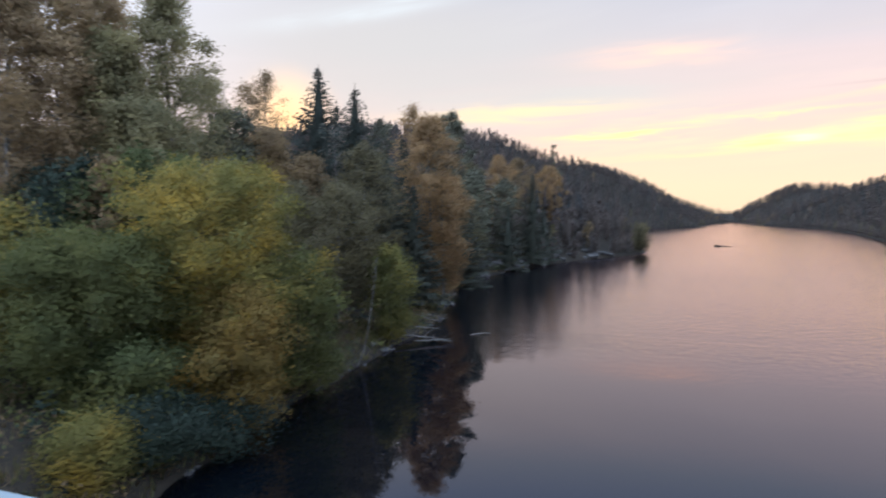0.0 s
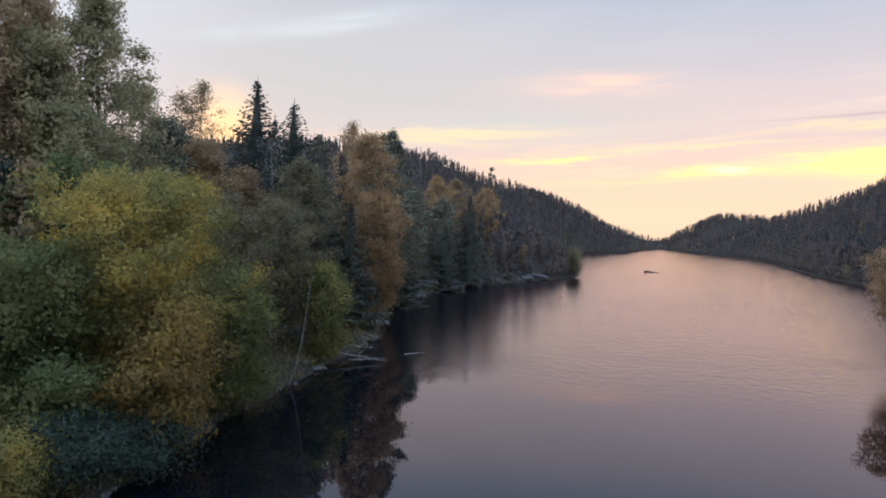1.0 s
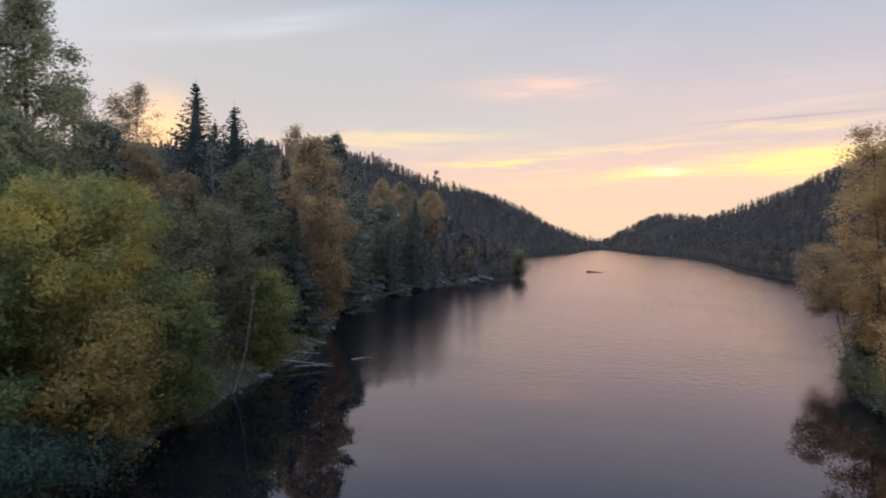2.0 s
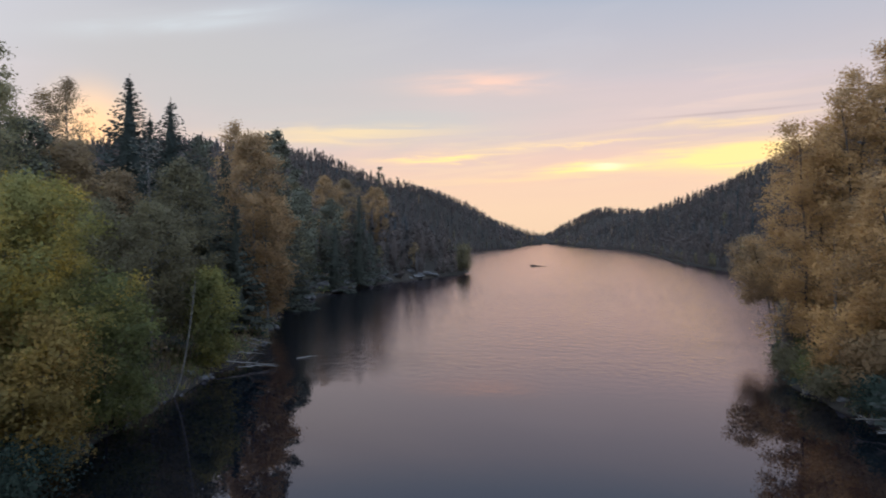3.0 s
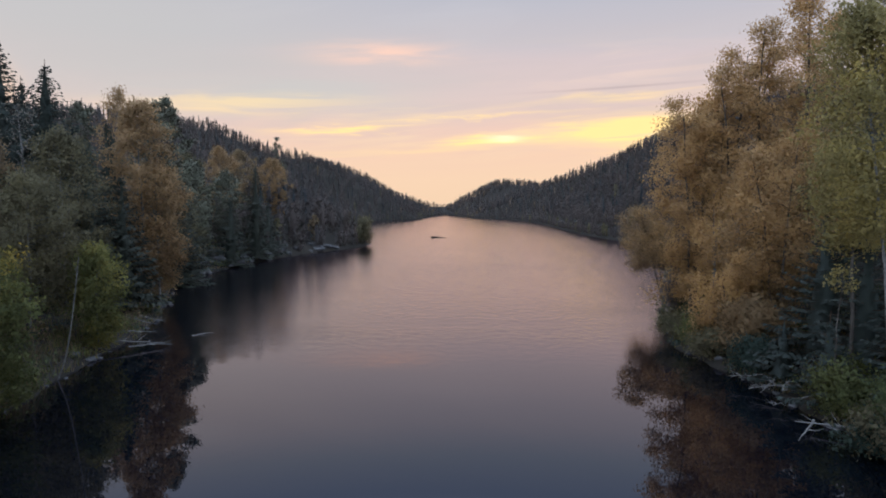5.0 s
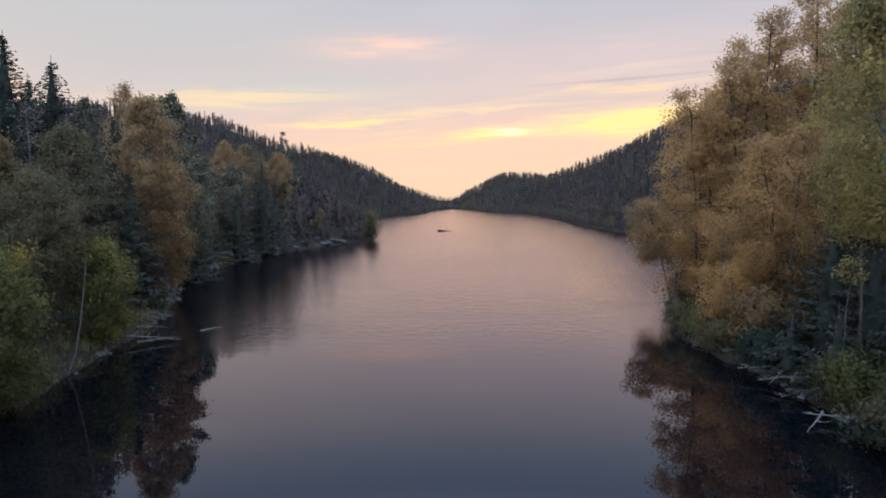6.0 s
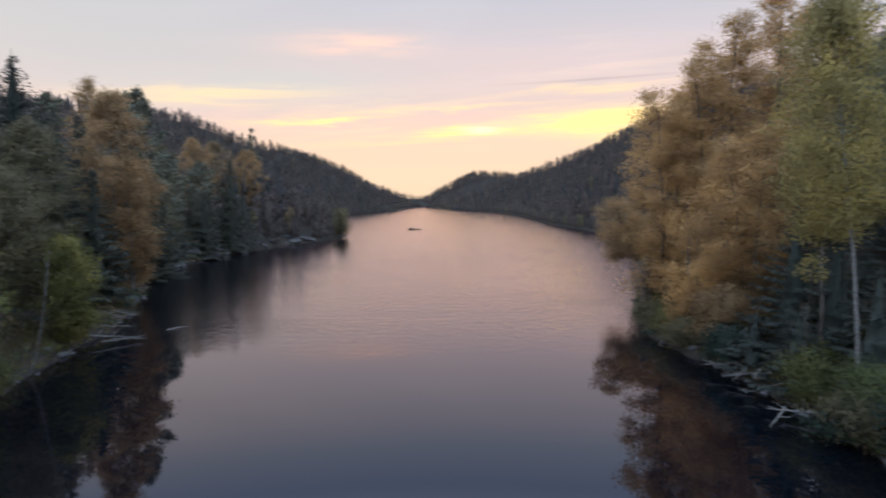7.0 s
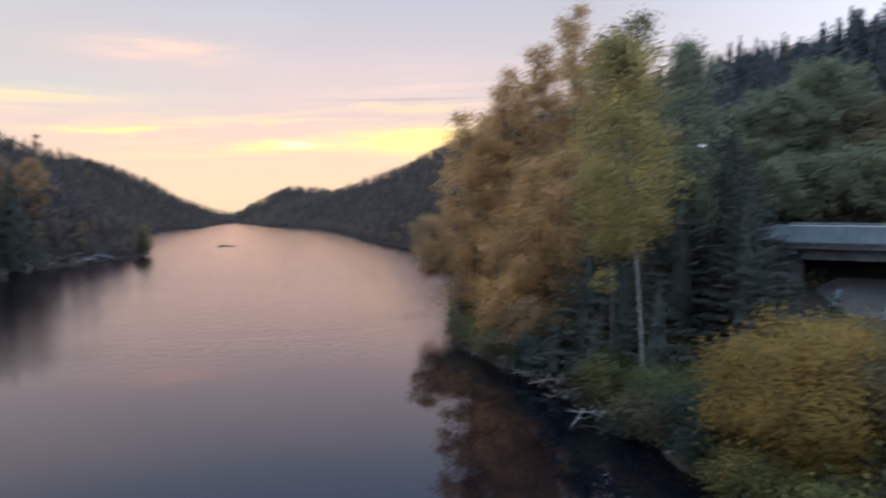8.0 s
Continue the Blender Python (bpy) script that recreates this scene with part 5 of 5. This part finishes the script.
    box(bm, (-0.75, -0.02, 8.28), (2.2, 0.10, 0.07), pose(0, 0, 0, 0, -22, 0))
    bmesh.ops.bevel(bm, geom=bm.edges[:], offset=0.012, segments=1, affect="EDGES")
    bm_part("end_rail", bm, MAT_PALE, ob, "pale slanting end rail")
    bm = bmesh.new()
    for q in ((-1.7, 7.62), (0.2, 7.62), (0.2, 8.58), (-0.2, 8.44), (-1.7, 7.86)):
        bm.verts.new((q[0], 0.0, q[1]))
    face = bm.faces.new(bm.verts)
    grown = bmesh.ops.extrude_face_region(bm, geom=[face])["geom"]
    bmesh.ops.translate(bm, vec=(0, 0.05, 0), verts=[v for v in grown if isinstance(v, bmesh.types.BMVert)])
    bmesh.ops.recalc_face_normals(bm, faces=bm.faces[:])
    bm_part("end_panel", bm, MAT_PARAPET, ob, "blue-grey end panel cut on the slant")


road_bridge()


# ---- street lamp behind the spruces ----
def street_lamp():
    ob = new("street_lamp")
    x, y = 24.1, 30.4
    g = ground_at(x, y)
    ob.matrix_basis = pose(x, y, g)
    tagged(ob, "slim dark street lamp with a lit head beside the road", "street lamp")
    t = Tubes()
    h = 12.7 - g
    t.add([(0, 0, -0.3), (0, 0, h * 0.5), (0, 0, h - 0.5), (-0.06, 0.04, h - 0.08), (-0.3, 0.2, h)], (0.05, 0.04, 0.032, 0.028, 0.025), 8)
    part("pole", t.mesh("pole", MAT_POLE), ob)
    bm = bmesh.new()
    box(bm, (-0.48, 0.32, h), (0.46, 0.15, 0.06), pose(0, 0, 0, 0, 8, -34))
    bmesh.ops.bevel(bm, geom=bm.edges[:], offset=0.02, segments=2, affect="EDGES")
    head = bm_part("lamp_head", bm, MAT_STEEL, ob, "pale lamp head")
    bm = bmesh.new()
    box(bm, (-0.48, 0.32, h - 0.05), (0.26, 0.05, 0.02), pose(0, 0, 0, 0, 8, -34))
    mat, (node, m, ramp, mix, link) = material("lamp_glass")
    light = node("ShaderNodeEmission", Strength=1.5)
    light.inputs[0].default_value = (0.92, 0.95, 1.0, 1)
    link(light.outputs[0], node("ShaderNodeOutputMaterial").inputs[0])
    bm_part("lens", bm, mat, head, "glowing white lens")


street_lamp()
